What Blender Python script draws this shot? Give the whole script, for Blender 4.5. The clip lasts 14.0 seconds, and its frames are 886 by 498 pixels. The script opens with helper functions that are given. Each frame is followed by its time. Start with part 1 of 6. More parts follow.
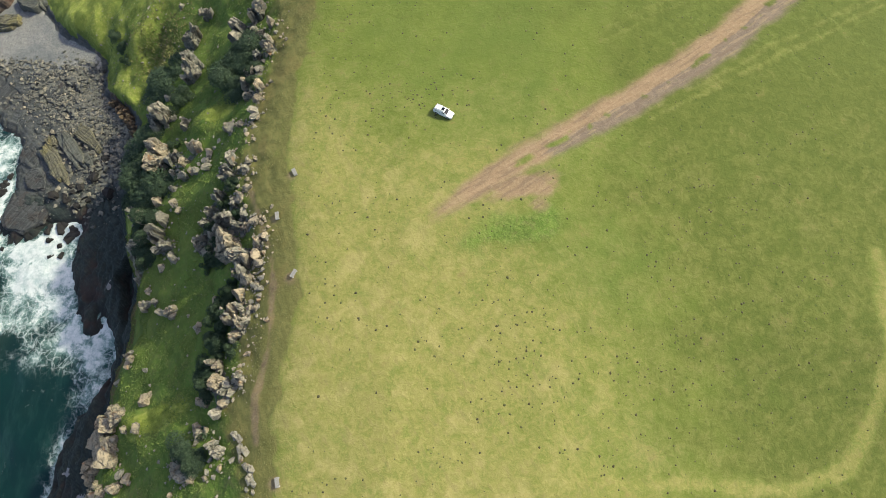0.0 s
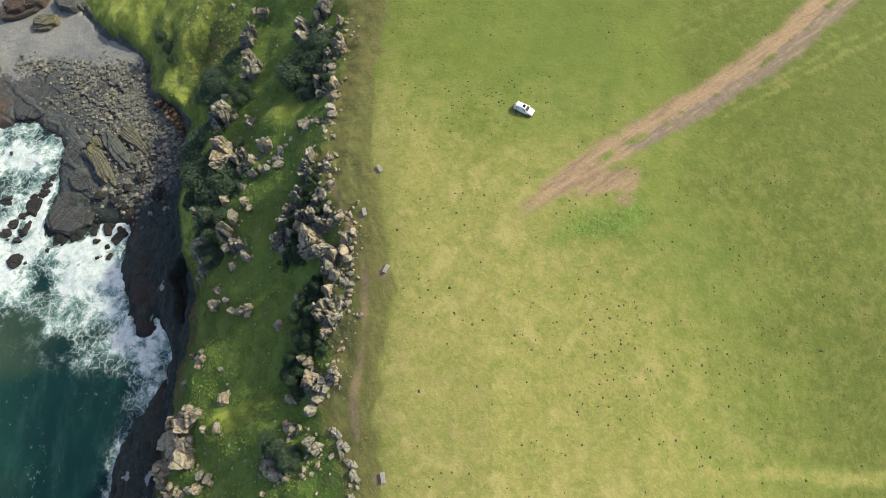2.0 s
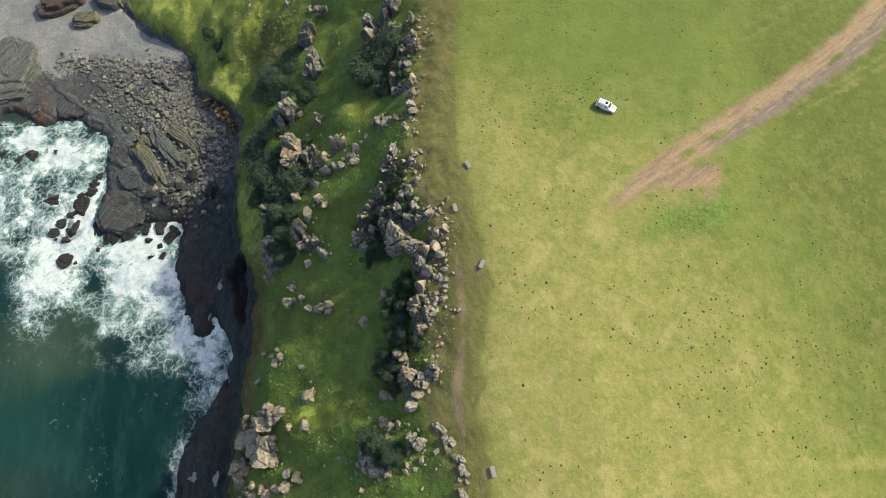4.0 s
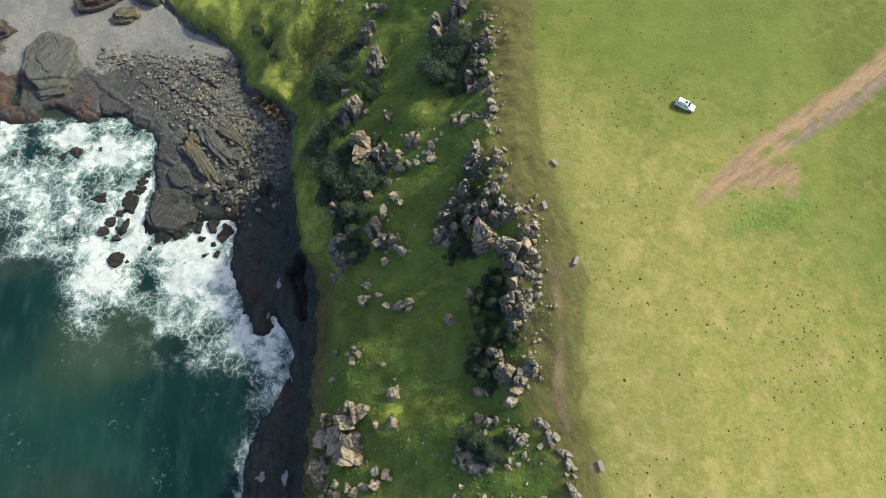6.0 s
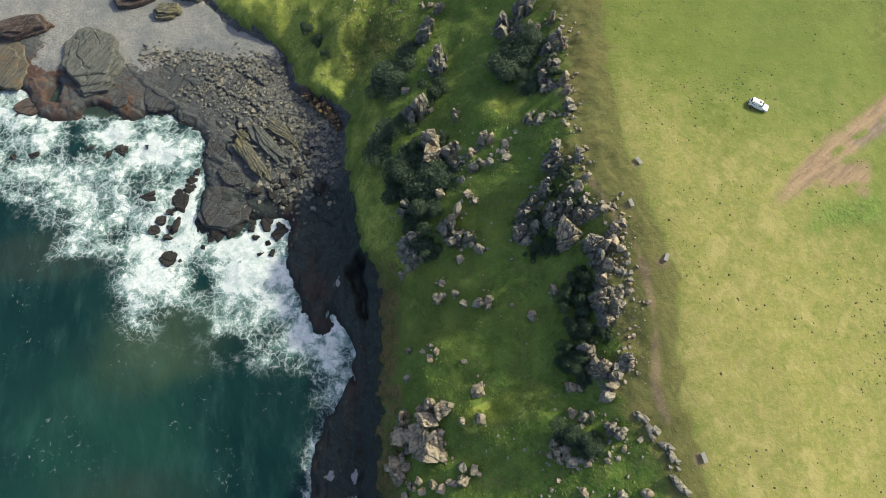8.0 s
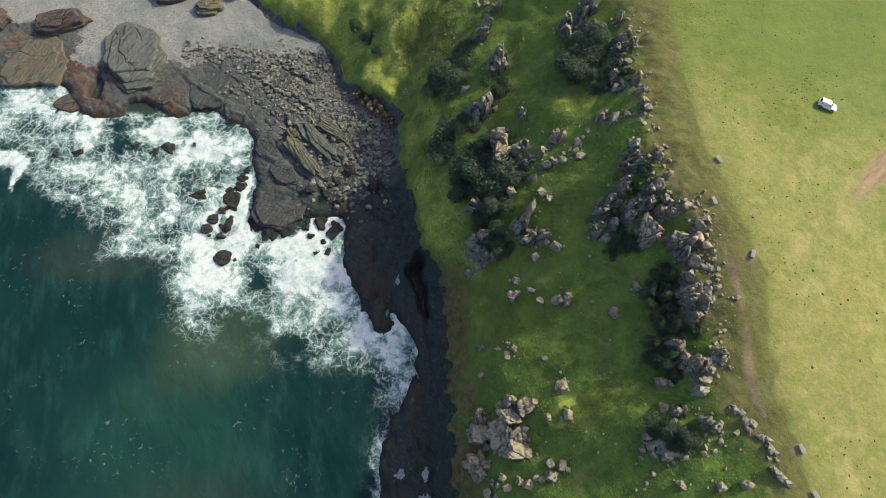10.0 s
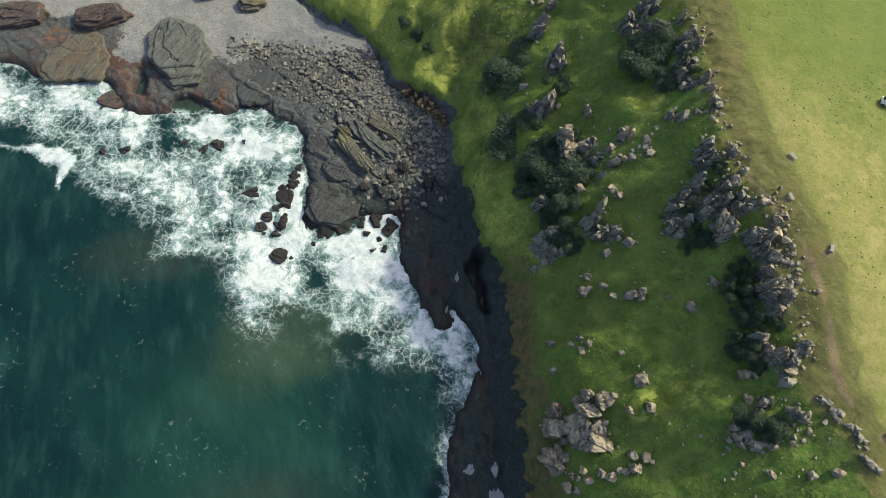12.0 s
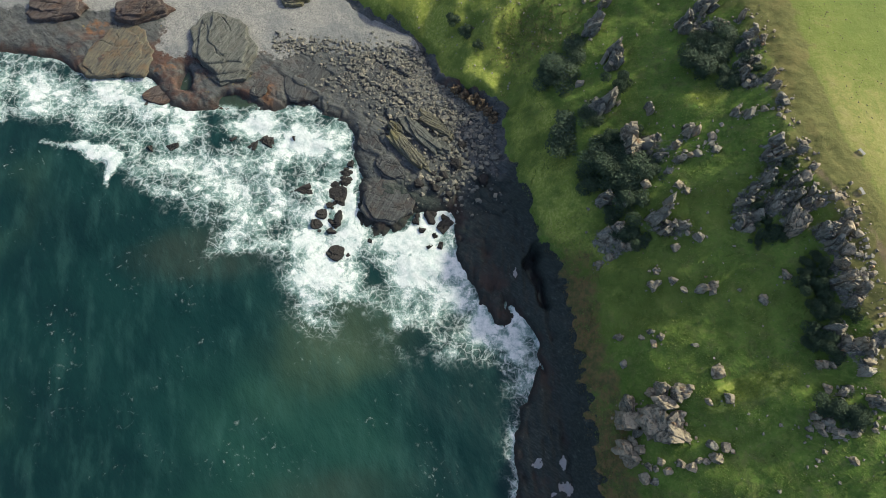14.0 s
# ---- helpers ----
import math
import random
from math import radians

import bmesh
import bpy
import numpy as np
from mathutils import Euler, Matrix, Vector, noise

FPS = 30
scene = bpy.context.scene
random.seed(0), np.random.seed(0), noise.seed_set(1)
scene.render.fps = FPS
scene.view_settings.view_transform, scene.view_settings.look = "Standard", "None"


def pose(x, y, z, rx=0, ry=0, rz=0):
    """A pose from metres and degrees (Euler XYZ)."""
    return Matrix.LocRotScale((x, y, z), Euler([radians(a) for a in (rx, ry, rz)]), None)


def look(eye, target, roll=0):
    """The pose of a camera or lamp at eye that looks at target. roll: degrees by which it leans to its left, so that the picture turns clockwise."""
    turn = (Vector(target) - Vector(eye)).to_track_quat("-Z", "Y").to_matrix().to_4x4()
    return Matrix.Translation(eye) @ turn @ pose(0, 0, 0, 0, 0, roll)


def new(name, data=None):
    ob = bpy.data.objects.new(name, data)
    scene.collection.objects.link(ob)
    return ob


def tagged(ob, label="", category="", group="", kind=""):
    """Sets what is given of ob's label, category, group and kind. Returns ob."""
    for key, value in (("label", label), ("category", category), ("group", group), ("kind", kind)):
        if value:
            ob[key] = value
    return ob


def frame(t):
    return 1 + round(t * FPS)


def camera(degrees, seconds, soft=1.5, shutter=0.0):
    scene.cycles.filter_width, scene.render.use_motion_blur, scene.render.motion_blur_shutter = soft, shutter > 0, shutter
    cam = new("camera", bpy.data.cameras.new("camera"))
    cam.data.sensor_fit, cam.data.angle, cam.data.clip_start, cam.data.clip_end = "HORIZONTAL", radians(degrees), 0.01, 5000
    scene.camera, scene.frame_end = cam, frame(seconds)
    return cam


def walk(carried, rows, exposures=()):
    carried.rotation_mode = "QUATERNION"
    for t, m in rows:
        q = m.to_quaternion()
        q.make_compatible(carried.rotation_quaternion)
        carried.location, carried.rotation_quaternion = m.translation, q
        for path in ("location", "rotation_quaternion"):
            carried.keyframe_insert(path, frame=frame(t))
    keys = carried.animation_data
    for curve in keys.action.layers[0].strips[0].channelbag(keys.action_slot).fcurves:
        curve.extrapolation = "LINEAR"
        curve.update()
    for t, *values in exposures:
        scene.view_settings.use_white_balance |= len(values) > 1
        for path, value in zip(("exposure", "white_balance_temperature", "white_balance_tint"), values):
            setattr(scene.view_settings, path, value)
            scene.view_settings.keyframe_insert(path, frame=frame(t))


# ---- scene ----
cam = camera(80.26, 14.0, soft=0.65)
PATH = [
    (0, (0.0, 0.0, 147.79), (-10.18, 32.24, 53.68), -16.04),
    (0.5, (-5.19, -0.9, 148.09), (-14.75, 31.77, 54.06), -14.95),
    (1, (-10.36, -1.75, 148.42), (-19.32, 31.28, 54.46), -13.94),
    (1.5, (-15.56, -2.51, 148.81), (-23.93, 30.81, 54.89), -12.99),
    (2, (-20.83, -3.17, 149.19), (-28.61, 30.38, 55.31), -12.11),
    (2.5, (-26.13, -3.78, 149.56), (-33.33, 29.97, 55.7), -11.20),
    (3, (-31.48, -4.27, 149.89), (-38.11, 29.61, 56.04), -10.42),
    (5.5, (-58.76, -5.79, 151.42), (-62.29, 28.13, 57.42), -5.71),
    (6, (-64.24, -6.05, 151.69), (-67.05, 27.92, 57.68), -4.64),
    (6.5, (-69.71, -6.3, 151.94), (-71.81, 27.69, 57.92), -3.56),
    (7, (-75.23, -6.51, 152.19), (-76.61, 27.5, 58.17), -2.48),
    (7.5, (-80.86, -6.7, 152.39), (-81.45, 27.31, 58.35), -1.26),
    (8, (-86.53, -6.83, 152.54), (-86.31, 27.12, 58.49), 0.00),
    (10.5, (-114.81, -6.92, 152.54), (-110.59, 26.7, 58.45), 6.08),
    (11, (-120.33, -6.85, 152.39), (-115.4, 26.65, 58.3), 7.13),
    (11.5, (-125.82, -6.82, 152.24), (-120.1, 26.59, 58.16), 8.31),
    (12, (-131.33, -6.85, 152.09), (-124.84, 26.45, 58.02), 9.51),
    (12.5, (-136.92, -6.88, 151.89), (-129.6, 26.31, 57.84), 10.67),
    (13, (-142.56, -6.8, 151.58), (-134.39, 26.26, 57.56), 11.96),
    (13.5, (-148.25, -6.62, 151.21), (-139.21, 26.27, 57.21), 13.28),
    (14, (-153.97, -6.32, 150.76), (-144.08, 26.38, 56.78), 14.56),
]
walk(cam, [(t, look(eye, target, roll)) for t, eye, target, roll in PATH])

# ---- light ----
SUN_TO = Vector((0.725, 0.38, 0.545)).normalized()
world = bpy.data.worlds.new("sky")
scene.world = world
world.use_nodes = True
wn = world.node_tree
wn.nodes.clear()
sky = wn.nodes.new("ShaderNodeTexSky")
sky.sky_type, sky.sun_disc = "NISHITA", False
sky.sun_elevation = math.asin(SUN_TO.z)
sky.sun_rotation = math.atan2(SUN_TO.x, SUN_TO.y)
sky.air_density, sky.dust_density, sky.ozone_density = 0.9, 3.0, 0.8
sky_bg = wn.nodes.new("ShaderNodeBackground")
sky_bg.inputs["Strength"].default_value = 0.15
sky_out = wn.nodes.new("ShaderNodeOutputWorld")
wn.links.new(sky.outputs[0], sky_bg.inputs["Color"])
wn.links.new(sky_bg.outputs[0], sky_out.inputs["Surface"])
sun_data = bpy.data.lights.new("sun", "SUN")
sun_data.energy, sun_data.angle, sun_data.color = 3.0, radians(2.5), (0.955, 0.945, 0.68)
sun = new("sun", sun_data)
sun.matrix_world = look(SUN_TO * 300, (0, 0, 0))
scene.view_settings.exposure = 0.73

# ---- numbers in arrays: smooth noise and cells ----
def hashed(ix, iy, seed):
    h = np.sin(ix * 127.1 + iy * 311.7 + seed * 74.7) * 43758.5453
    return h - np.floor(h)


def smooth_noise(x, y, size, seed=0, octaves=3):
    """Value noise about 0, within about -1 to 1."""
    total, amp, norm = 0.0, 1.0, 0.0
    for o in range(octaves):
        u, v = x / size, y / size
        iu, iv = np.floor(u), np.floor(v)
        fu, fv = u - iu, v - iv
        fu, fv = fu * fu * (3 - 2 * fu), fv * fv * (3 - 2 * fv)
        a, b = hashed(iu, iv, seed + o), hashed(iu + 1, iv, seed + o)
        c, d = hashed(iu, iv + 1, seed + o), hashed(iu + 1, iv + 1, seed + o)
        total = total + amp * (2 * (a + (b - a) * fu + (c - a) * fv + (a - b - c + d) * fu * fv) - 1)
        norm += amp
        amp, size = amp * 0.5, size * 0.47
    return total / norm * 1.4


def cells(x, y, size, seed=0):
    """Jittered cells: distance to the edge between cells, and a random number of the cell and two for its tilt."""
    u, v = x / size, y / size
    iu, iv = np.floor(u), np.floor(v)
    near = np.full(np.shape(u), 9.0)
    second = np.full(np.shape(u), 9.0)
    rnd = np.zeros(np.shape(u))
    du, dv = np.zeros(np.shape(u)), np.zeros(np.shape(u))
    for i in (-1, 0, 1):
        for j in (-1, 0, 1):
            cu, cv = iu + i, iv + j
            px = u - (cu + 0.15 + 0.7 * hashed(cu, cv, seed))
            py = v - (cv + 0.15 + 0.7 * hashed(cu, cv, seed + 5))
            d = np.sqrt(px * px + py * py)
            closer = d < near
            second = np.where(closer, near, np.minimum(second, d))
            rnd = np.where(closer, hashed(cu, cv, seed + 9), rnd)
            du, dv = np.where(closer, px, du), np.where(closer, py, dv)
            near = np.where(closer, d, near)
    return (second - near) * size * 0.5, rnd, du * size, dv * size


def ramp(v, lo, hi):
    t = np.clip((v - lo) / (hi - lo), 0, 1)
    return t * t * (3 - 2 * t)


# ---- the plan: the coast and the lines along which the land bends (y, x, z), metres ----
COAST = [(-420, 150), (-330, 124), (-278, 117), (-260, 114.5), (-246, 107), (-231, 108.5), (-223, 96), (-209, 94.5), (-192, 95),
         (-181, 96), (-168, 91), (-163, 80), (-165, 66), (-163, 54.5), (-159, 50), (-149, 52.5), (-145.5, 58),
         (-136, 58), (-134.5, 46), (-128, 32), (-126, 23.5), (-121, 20.5), (-117, 28.5), (-112, 21), (-111.3, 11),
         (-114.6, 3.3), (-119.5, -1), (-122, -11), (-121.8, -24), (-120, -60), (-120, -400)]
CLIFF_FOOT = [(-60, -109, 3), (-24, -108, 3), (-11, -107, 3), (0, -107.5, 3), (10, -107.5, 3), (23, -107, 3.5), (30, -106, 4), (36, -106, 4.5),
              (48, -113.5, 5.5), (63, -117.5, 5), (79, -119, 5), (87, -118.5, 5), (97, -124, 3), (105, -137.5, 1.6), (122, -143, 1.6),
              (133, -162, 1.8), (141, -170, 1.8), (170, -198, 1.8)]
GRASS_EDGE = [(-60, -103, 9), (-24, -102.5, 9), (0, -102.8, 10), (16, -103, 9), (29, -103.2, 10), (36, -103.2, 10), (48, -110.6, 8.6), (63, -114, 8.5),
              (79, -116, 8), (88, -115.6, 8), (97, -121, 6.5), (105, -134, 3.8), (122, -140, 4.2), (133, -158, 3.6), (141, -167, 3.2), (170, -195, 3)]
TERRACE_LOW = [(-60, -90, 23), (-10, -91, 24.5), (8, -90, 24.2), (20, -88, 25), (35, -91, 25), (48, -96, 24), (60, -100, 23.5), (75, -99, 25.5),
               (90, -103, 20), (100, -106, 18.5), (112, -110, 17), (125, -126, 14), (140, -140, 12), (170, -165, 12)]
TERRACE_HIGH = [(-60, -72, 34), (-6, -72.5, 34.6), (11, -73, 33.6), (22, -74, 32.8), (32, -73, 35), (49, -78, 35.2), (62, -78, 35), (74, -77, 34.4),
                (85, -79, 32.6), (95, -82, 29.6), (110, -86, 26.5), (125, -97, 24), (140, -107, 22), (170, -130, 22)]
SCARP_FOOT = [(-60, -54, 43), (-14, -54, 43.2), (-6, -56, 43.6), (2, -59, 41.2), (8, -60.5, 40), (20, -62.5, 38.6), (28, -60, 40), (36, -65, 38.6), (48, -67.5, 39.8),
              (60, -66.5, 40.4), (70, -66, 41), (85, -68, 38.6), (95, -70, 36.5), (110, -74, 34), (140, -85, 33), (170, -100, 33)]
SCARP_TOP = [(-60, -43, 47), (-14, -44.5, 47.3), (-7, -46.5, 47), (0, -51, 46.2), (8, -50.5, 46.6), (17, -50.5, 47), (28, -50.5, 47.6), (38, -50, 47.8), (45, -55, 47.4),
             (52, -56.8, 47.5), (60, -57.3, 47.5), (69, -56.3, 47.2), (82, -55.3, 46.3), (95, -56, 45), (120, -60, 43), (170, -75, 44)]
CREST = [(-60, -36, 48.4), (-17, -39, 48.6), (-9, -40.3, 48.8), (8, -40.5, 49.5), (20, -38.5, 50.2), (31, -40, 50.8), (40, -41.5, 50.7), (50, -43.5, 50.6), (66, -45.5, 49.9),
         (80, -45.3, 49.3), (95, -45, 48.2), (170, -50, 47)]
MEADOW_WEST = [(-60, -20, 46), (-5, -20, 47.7), (40, -20, 49), (60, -20, 48.4), (88, -20, 47.4), (170, -20, 46)]
MEADOW_MID = [(-60, 10, 39), (0, 10, 42.4), (44, 10, 45), (58, 10, 45), (88, 10, 45), (170, 10, 45)]
MEADOW_EAST = [(-60, 45, 25), (-6, 45, 31), (22, 45, 36.2), (60, 45, 39), (85, 45, 40), (170, 45, 40)]
MEADOW_FAR = [(-60, 110, 6), (-6, 110, 13), (22, 110, 24), (60, 110, 28), (85, 110, 29), (170, 110, 30)]
LINES = [CLIFF_FOOT, GRASS_EDGE, TERRACE_LOW, TERRACE_HIGH, SCARP_FOOT, SCARP_TOP, CREST, MEADOW_WEST, MEADOW_MID, MEADOW_EAST, MEADOW_FAR]


def blur(a, n, axis):
    """A soft mean over about n steps each way."""
    k = np.exp(-0.5 * (np.arange(-2 * n, 2 * n + 1) / n) ** 2)
    pad = [(0, 0)] * a.ndim
    pad[axis] = (2 * n, 2 * n)
    return np.apply_along_axis(lambda r: np.convolve(r, k / k.sum(), "valid"), axis, np.pad(a, pad, mode="edge"))


def line_at(line, y, column):
    """x (1) or z (2) of a line at y, rounded over a few metres."""
    fine = np.arange(-80.0, 200.0, 1.0)
    rows = np.array(line, float)
    return np.interp(y, fine, blur(np.interp(fine, rows[:, 0], rows[:, column]), 2, 0))


def coast_distance(x, y):
    """Metres inland from the coast (minus: out at sea)."""
    pts = np.array(COAST, float)
    best = np.full(x.shape, 1e9)
    side = np.zeros(x.shape, int)
    for (ax, ay), (bx, by) in zip(pts[:-1], pts[1:]):
        ex, ey = bx - ax, by - ay
        t = np.clip(((x - ax) * ex + (y - ay) * ey) / (ex * ex + ey * ey), 0, 1)
        best = np.minimum(best, np.hypot(x - ax - t * ex, y - ay - t * ey))
    ring = np.vstack([pts, [(3000, -400), (3000, 3000), (-420, 3000)]])
    for (ax, ay), (bx, by) in zip(ring, np.roll(ring, -1, 0)):
        cross = ((ay > y) != (by > y)) & (x < (bx - ax) * (y - ay) / (by - ay + 1e-12) + ax)
        side += cross
    return np.where(side % 2 == 1, best, -best)


def off_line(line, x, y):
    return x - line_at(line, y, 1)


def land(x, y):
    """Height of the land and what covers it: rock, pebbles, dry grass, lush grass, bare earth, brown dead grass."""
    east = ramp(off_line(SCARP_TOP, x, y), 4, -6)
    x = x + east * (1.7 * smooth_noise(x, y, 10, 5, 3) + 0.7 * smooth_noise(x, y, 2.6, 6, 2))
    xs = np.stack([line_at(l, y, 1) for l in LINES])
    zs = np.stack([line_at(l, y, 2) for l in LINES])
    shore = coast_distance(x + 1.6 * smooth_noise(x, y, 7, 3), y + 1.6 * smooth_noise(x, y, 7, 4))
    # shore rock and the sea bed
    low = np.where(shore > 0, 0.3 + 2.0 * (1 - np.exp(-np.maximum(shore, 0) / 3.0)), np.maximum(shore * 0.5, -6))
    z = np.array(low)
    inland = x - xs[0]
    for k in range(len(LINES) - 1):
        t = (x - xs[k]) / (xs[k + 1] - xs[k])
        inside = (t >= 0) & (t < 1)
        z = np.where(inside, zs[k] + (zs[k + 1] - zs[k]) * t, z)
    z = np.where(x >= xs[-1], zs[-1], z)
    # the rock shelf rises to the foot of the cliff
    near = ramp(-inland, 14, 0) * (shore > 0)
    z = np.where(inland < 0, z + (np.maximum(zs[0], low) - low) * near, z)
    return z, xs, zs, shore, inland

# ---- materials ----
class Nodes:
    """Short hand for building a node material."""

    def __init__(self, name):
        self.mat = bpy.data.materials.new(name)
        self.mat.use_nodes = True
        self.tree = self.mat.node_tree
        self.tree.nodes.clear()
        out = self.tree.nodes.new("ShaderNodeOutputMaterial")
        self.bsdf = self.tree.nodes.new("ShaderNodeBsdfPrincipled")
        self.tree.links.new(self.bsdf.outputs[0], out.inputs["Surface"])
        self.place = None

    def put(self, value, socket):
        if isinstance(value, (int, float)):
            socket.default_value = value
        elif isinstance(value, tuple):
            socket.default_value = (*value, 1.0) if len(value) == 3 and len(socket.default_value) == 4 else value
        else:
            self.tree.links.new(value, socket)

    def set(self, **values):
        for key, value in values.items():
            self.put(value, self.bsdf.inputs[key.replace("_", " ")])
        return self

    def at(self):
        if self.place is None:
            self.place = self.tree.nodes.new("ShaderNodeNewGeometry").outputs["Position"]
        return self.place

    def scaled(self, sx, sy, sz, turn=0.0, where=None):
        n = self.tree.nodes.new("ShaderNodeMapping")
        n.vector_type = "TEXTURE"
        n.inputs["Scale"].default_value = (1 / sx, 1 / sy, 1 / sz)
        n.inputs["Rotation"].default_value = (0, 0, radians(turn))
        self.put(where or self.at(), n.inputs["Vector"])
        return n.outputs[0]

    def local(self):
        return self.tree.nodes.new("ShaderNodeTexCoord").outputs["Object"]

    def noise(self, scale, detail=4, rough=0.55, where=None, lift=0.0):
        n = self.tree.nodes.new("ShaderNodeTexNoise")
        n.inputs["Scale"].default_value, n.inputs["Detail"].default_value, n.inputs["Roughness"].default_value = scale, detail, rough
        n.inputs["Distortion"].default_value = lift
        self.put(where or self.at(), n.inputs["Vector"])
        return n.outputs["Fac"]

    def cell(self, scale, feature="F1", where=None, out="Distance"):
        n = self.tree.nodes.new("ShaderNodeTexVoronoi")
        n.feature = feature
        n.inputs["Scale"].default_value = scale
        self.put(where or self.at(), n.inputs["Vector"])
        return n.outputs[out]

    def layer(self, name, channel):
        n = self.tree.nodes.new("ShaderNodeAttribute")
        n.attribute_name = name
        s = self.tree.nodes.new("ShaderNodeSeparateColor")
        self.tree.links.new(n.outputs["Color"], s.inputs[0])
        return s.outputs[channel]

    def ramp(self, value, lo, hi, a=0.0, b=1.0):
        n = self.tree.nodes.new("ShaderNodeMapRange")
        n.interpolation_type = "SMOOTHSTEP"
        for key, v in (("From Min", lo), ("From Max", hi), ("To Min", a), ("To Max", b)):
            n.inputs[key].default_value = v
        self.put(value, n.inputs["Value"])
        return n.outputs[0]

    def math(self, op, a, b=0.0):
        n = self.tree.nodes.new("ShaderNodeMath")
        n.operation = op
        self.put(a, n.inputs[0])
        self.put(b, n.inputs[1])
        return n.outputs[0]

    def mix(self, fac, a, b, mode="MIX"):
        n = self.tree.nodes.new("ShaderNodeMix")
        n.data_type, n.blend_type = "RGBA", mode
        self.put(fac, n.inputs["Factor"])
        self.put(a, n.inputs[6])
        self.put(b, n.inputs[7])
        return n.outputs[2]

    def random(self):
        return self.tree.nodes.new("ShaderNodeObjectInfo").outputs["Random"]

    def island(self):
        return self.tree.nodes.new("ShaderNodeNewGeometry").outputs["Random Per Island"]

    def normal_up(self):
        g = self.tree.nodes.new("ShaderNodeNewGeometry")
        s = self.tree.nodes.new("ShaderNodeSeparateXYZ")
        self.tree.links.new(g.outputs["Normal"], s.inputs[0])
        return s.outputs[2]

    def bump(self, height, strength, distance):
        n = self.tree.nodes.new("ShaderNodeBump")
        n.inputs["Strength"].default_value, n.inputs["Distance"].default_value = strength, distance
        self.put(height, n.inputs["Height"])
        self.put(n.outputs[0], self.bsdf.inputs["Normal"])
        return self


def ground_material():
    m = Nodes("grass_earth_and_rock")
    rock, pebble, dirt = (m.layer("cover", k) for k in range(3))
    dry, brown, lush = (m.layer("growth", k) for k in range(3))
    broad, patch, tuft, blade = m.noise(0.035, 3), m.noise(0.22, 4, 0.6), m.noise(1.4, 3, 0.62), m.noise(3.0, 2, 0.6)
    streak = m.noise(0.9, 4, 0.6, where=m.scaled(0.3, 1.0, 1.0, -58))
    # grass, from lush to straw
    clump = m.noise(0.55, 5, 0.7, lift=0.6)
    green = m.mix(m.ramp(patch, 0.32, 0.7), (0.102, 0.134, 0.025), (0.132, 0.160, 0.034))
    green = m.mix(m.math("MULTIPLY", m.ramp(clump, 0.45, 0.75), 0.6), green, (0.165, 0.180, 0.052))
    green = m.mix(m.math("MULTIPLY", m.ramp(tuft, 0.50, 0.80), 0.5), green, (0.19, 0.193, 0.062))
    green = m.mix(m.ramp(broad, 0.40, 0.65), green, m.mix(0.5, green, (0.10, 0.14, 0.03)))
    tussock = m.ramp(m.noise(0.55, 5, 0.66, lift=0.8), 0.52, 0.66)
    green = m.mix(m.math("MULTIPLY", tussock, 0.4), green, (0.088, 0.114, 0.022))
    olive = m.layer("brink", 2)
    green = m.mix(m.math("MULTIPLY", m.ramp(m.math("ADD", olive, m.math("MULTIPLY", m.math("SUBTRACT", patch, 0.5), 0.9)), 0.1, 0.9), 0.8), green, m.mix(m.ramp(clump, 0.35, 0.7), (0.076, 0.096, 0.020), (0.102, 0.121, 0.027)))
    sedge = m.ramp(m.cell(0.75, where=m.scaled(1, 0.8, 0.2, 30)), 0.26, 0.12)
    green = m.mix(m.math("MULTIPLY", m.math("MULTIPLY", sedge, m.ramp(m.noise(0.09, 4, 0.65), 0.50, 0.62)), m.ramp(olive, 0.2, 0.8, 0.25, 0.75)), green, (0.045, 0.068, 0.016))
    deep = m.mix(m.ramp(patch, 0.32, 0.7), (0.070, 0.126, 0.022), (0.118, 0.186, 0.034))
    deep = m.mix(m.ramp(clump, 0.45, 0.7), deep, (0.150, 0.200, 0.044))
    deep = m.mix(m.ramp(tuft, 0.5, 0.8), deep, (0.190, 0.222, 0.060))
    deep = m.mix(m.math("MULTIPLY", m.ramp(m.noise(0.33, 5, 0.68, lift=0.4), 0.50, 0.66), 0.75), deep, (0.138, 0.150, 0.050))
    deep = m.mix(m.math("MULTIPLY", m.ramp(m.noise(0.9, 4, 0.7), 0.56, 0.68), 0.6), deep, (0.050, 0.078, 0.022))
    straw = m.mix(m.ramp(clump, 0.3, 0.7), (0.176, 0.182, 0.047), (0.240, 0.222, 0.077))
    straw = m.mix(m.ramp(m.noise(0.16, 4, 0.6, lift=0.5), 0.50, 0.66), straw, m.mix(0.6, straw, (0.32, 0.275, 0.115)))
    straw = m.mix(m.math("MULTIPLY", m.ramp(m.noise(0.19, 4, 0.6, where=m.scaled(1, 1, 1, 40)), 0.54, 0.66), 0.6), straw, (0.145, 0.172, 0.040))
    straw = m.mix(m.math("MULTIPLY", m.ramp(tuft, 0.45, 0.75), 0.6), straw, (0.30, 0.270, 0.098))
    straw = m.mix(m.math("MULTIPLY", m.ramp(streak, 0.5, 0.72), 0.7), straw, (0.20, 0.175, 0.07))
    dead = m.mix(m.ramp(streak, 0.3, 0.7), (0.112, 0.112, 0.036), (0.178, 0.164, 0.058))
    dead = m.mix(m.ramp(clump, 0.45, 0.75), dead, (0.098, 0.106, 0.033))
    dead = m.mix(m.math("MULTIPLY", m.ramp(m.noise(0.12, 3), 0.52, 0.68), 0.4), dead, (0.19, 0.148, 0.055))
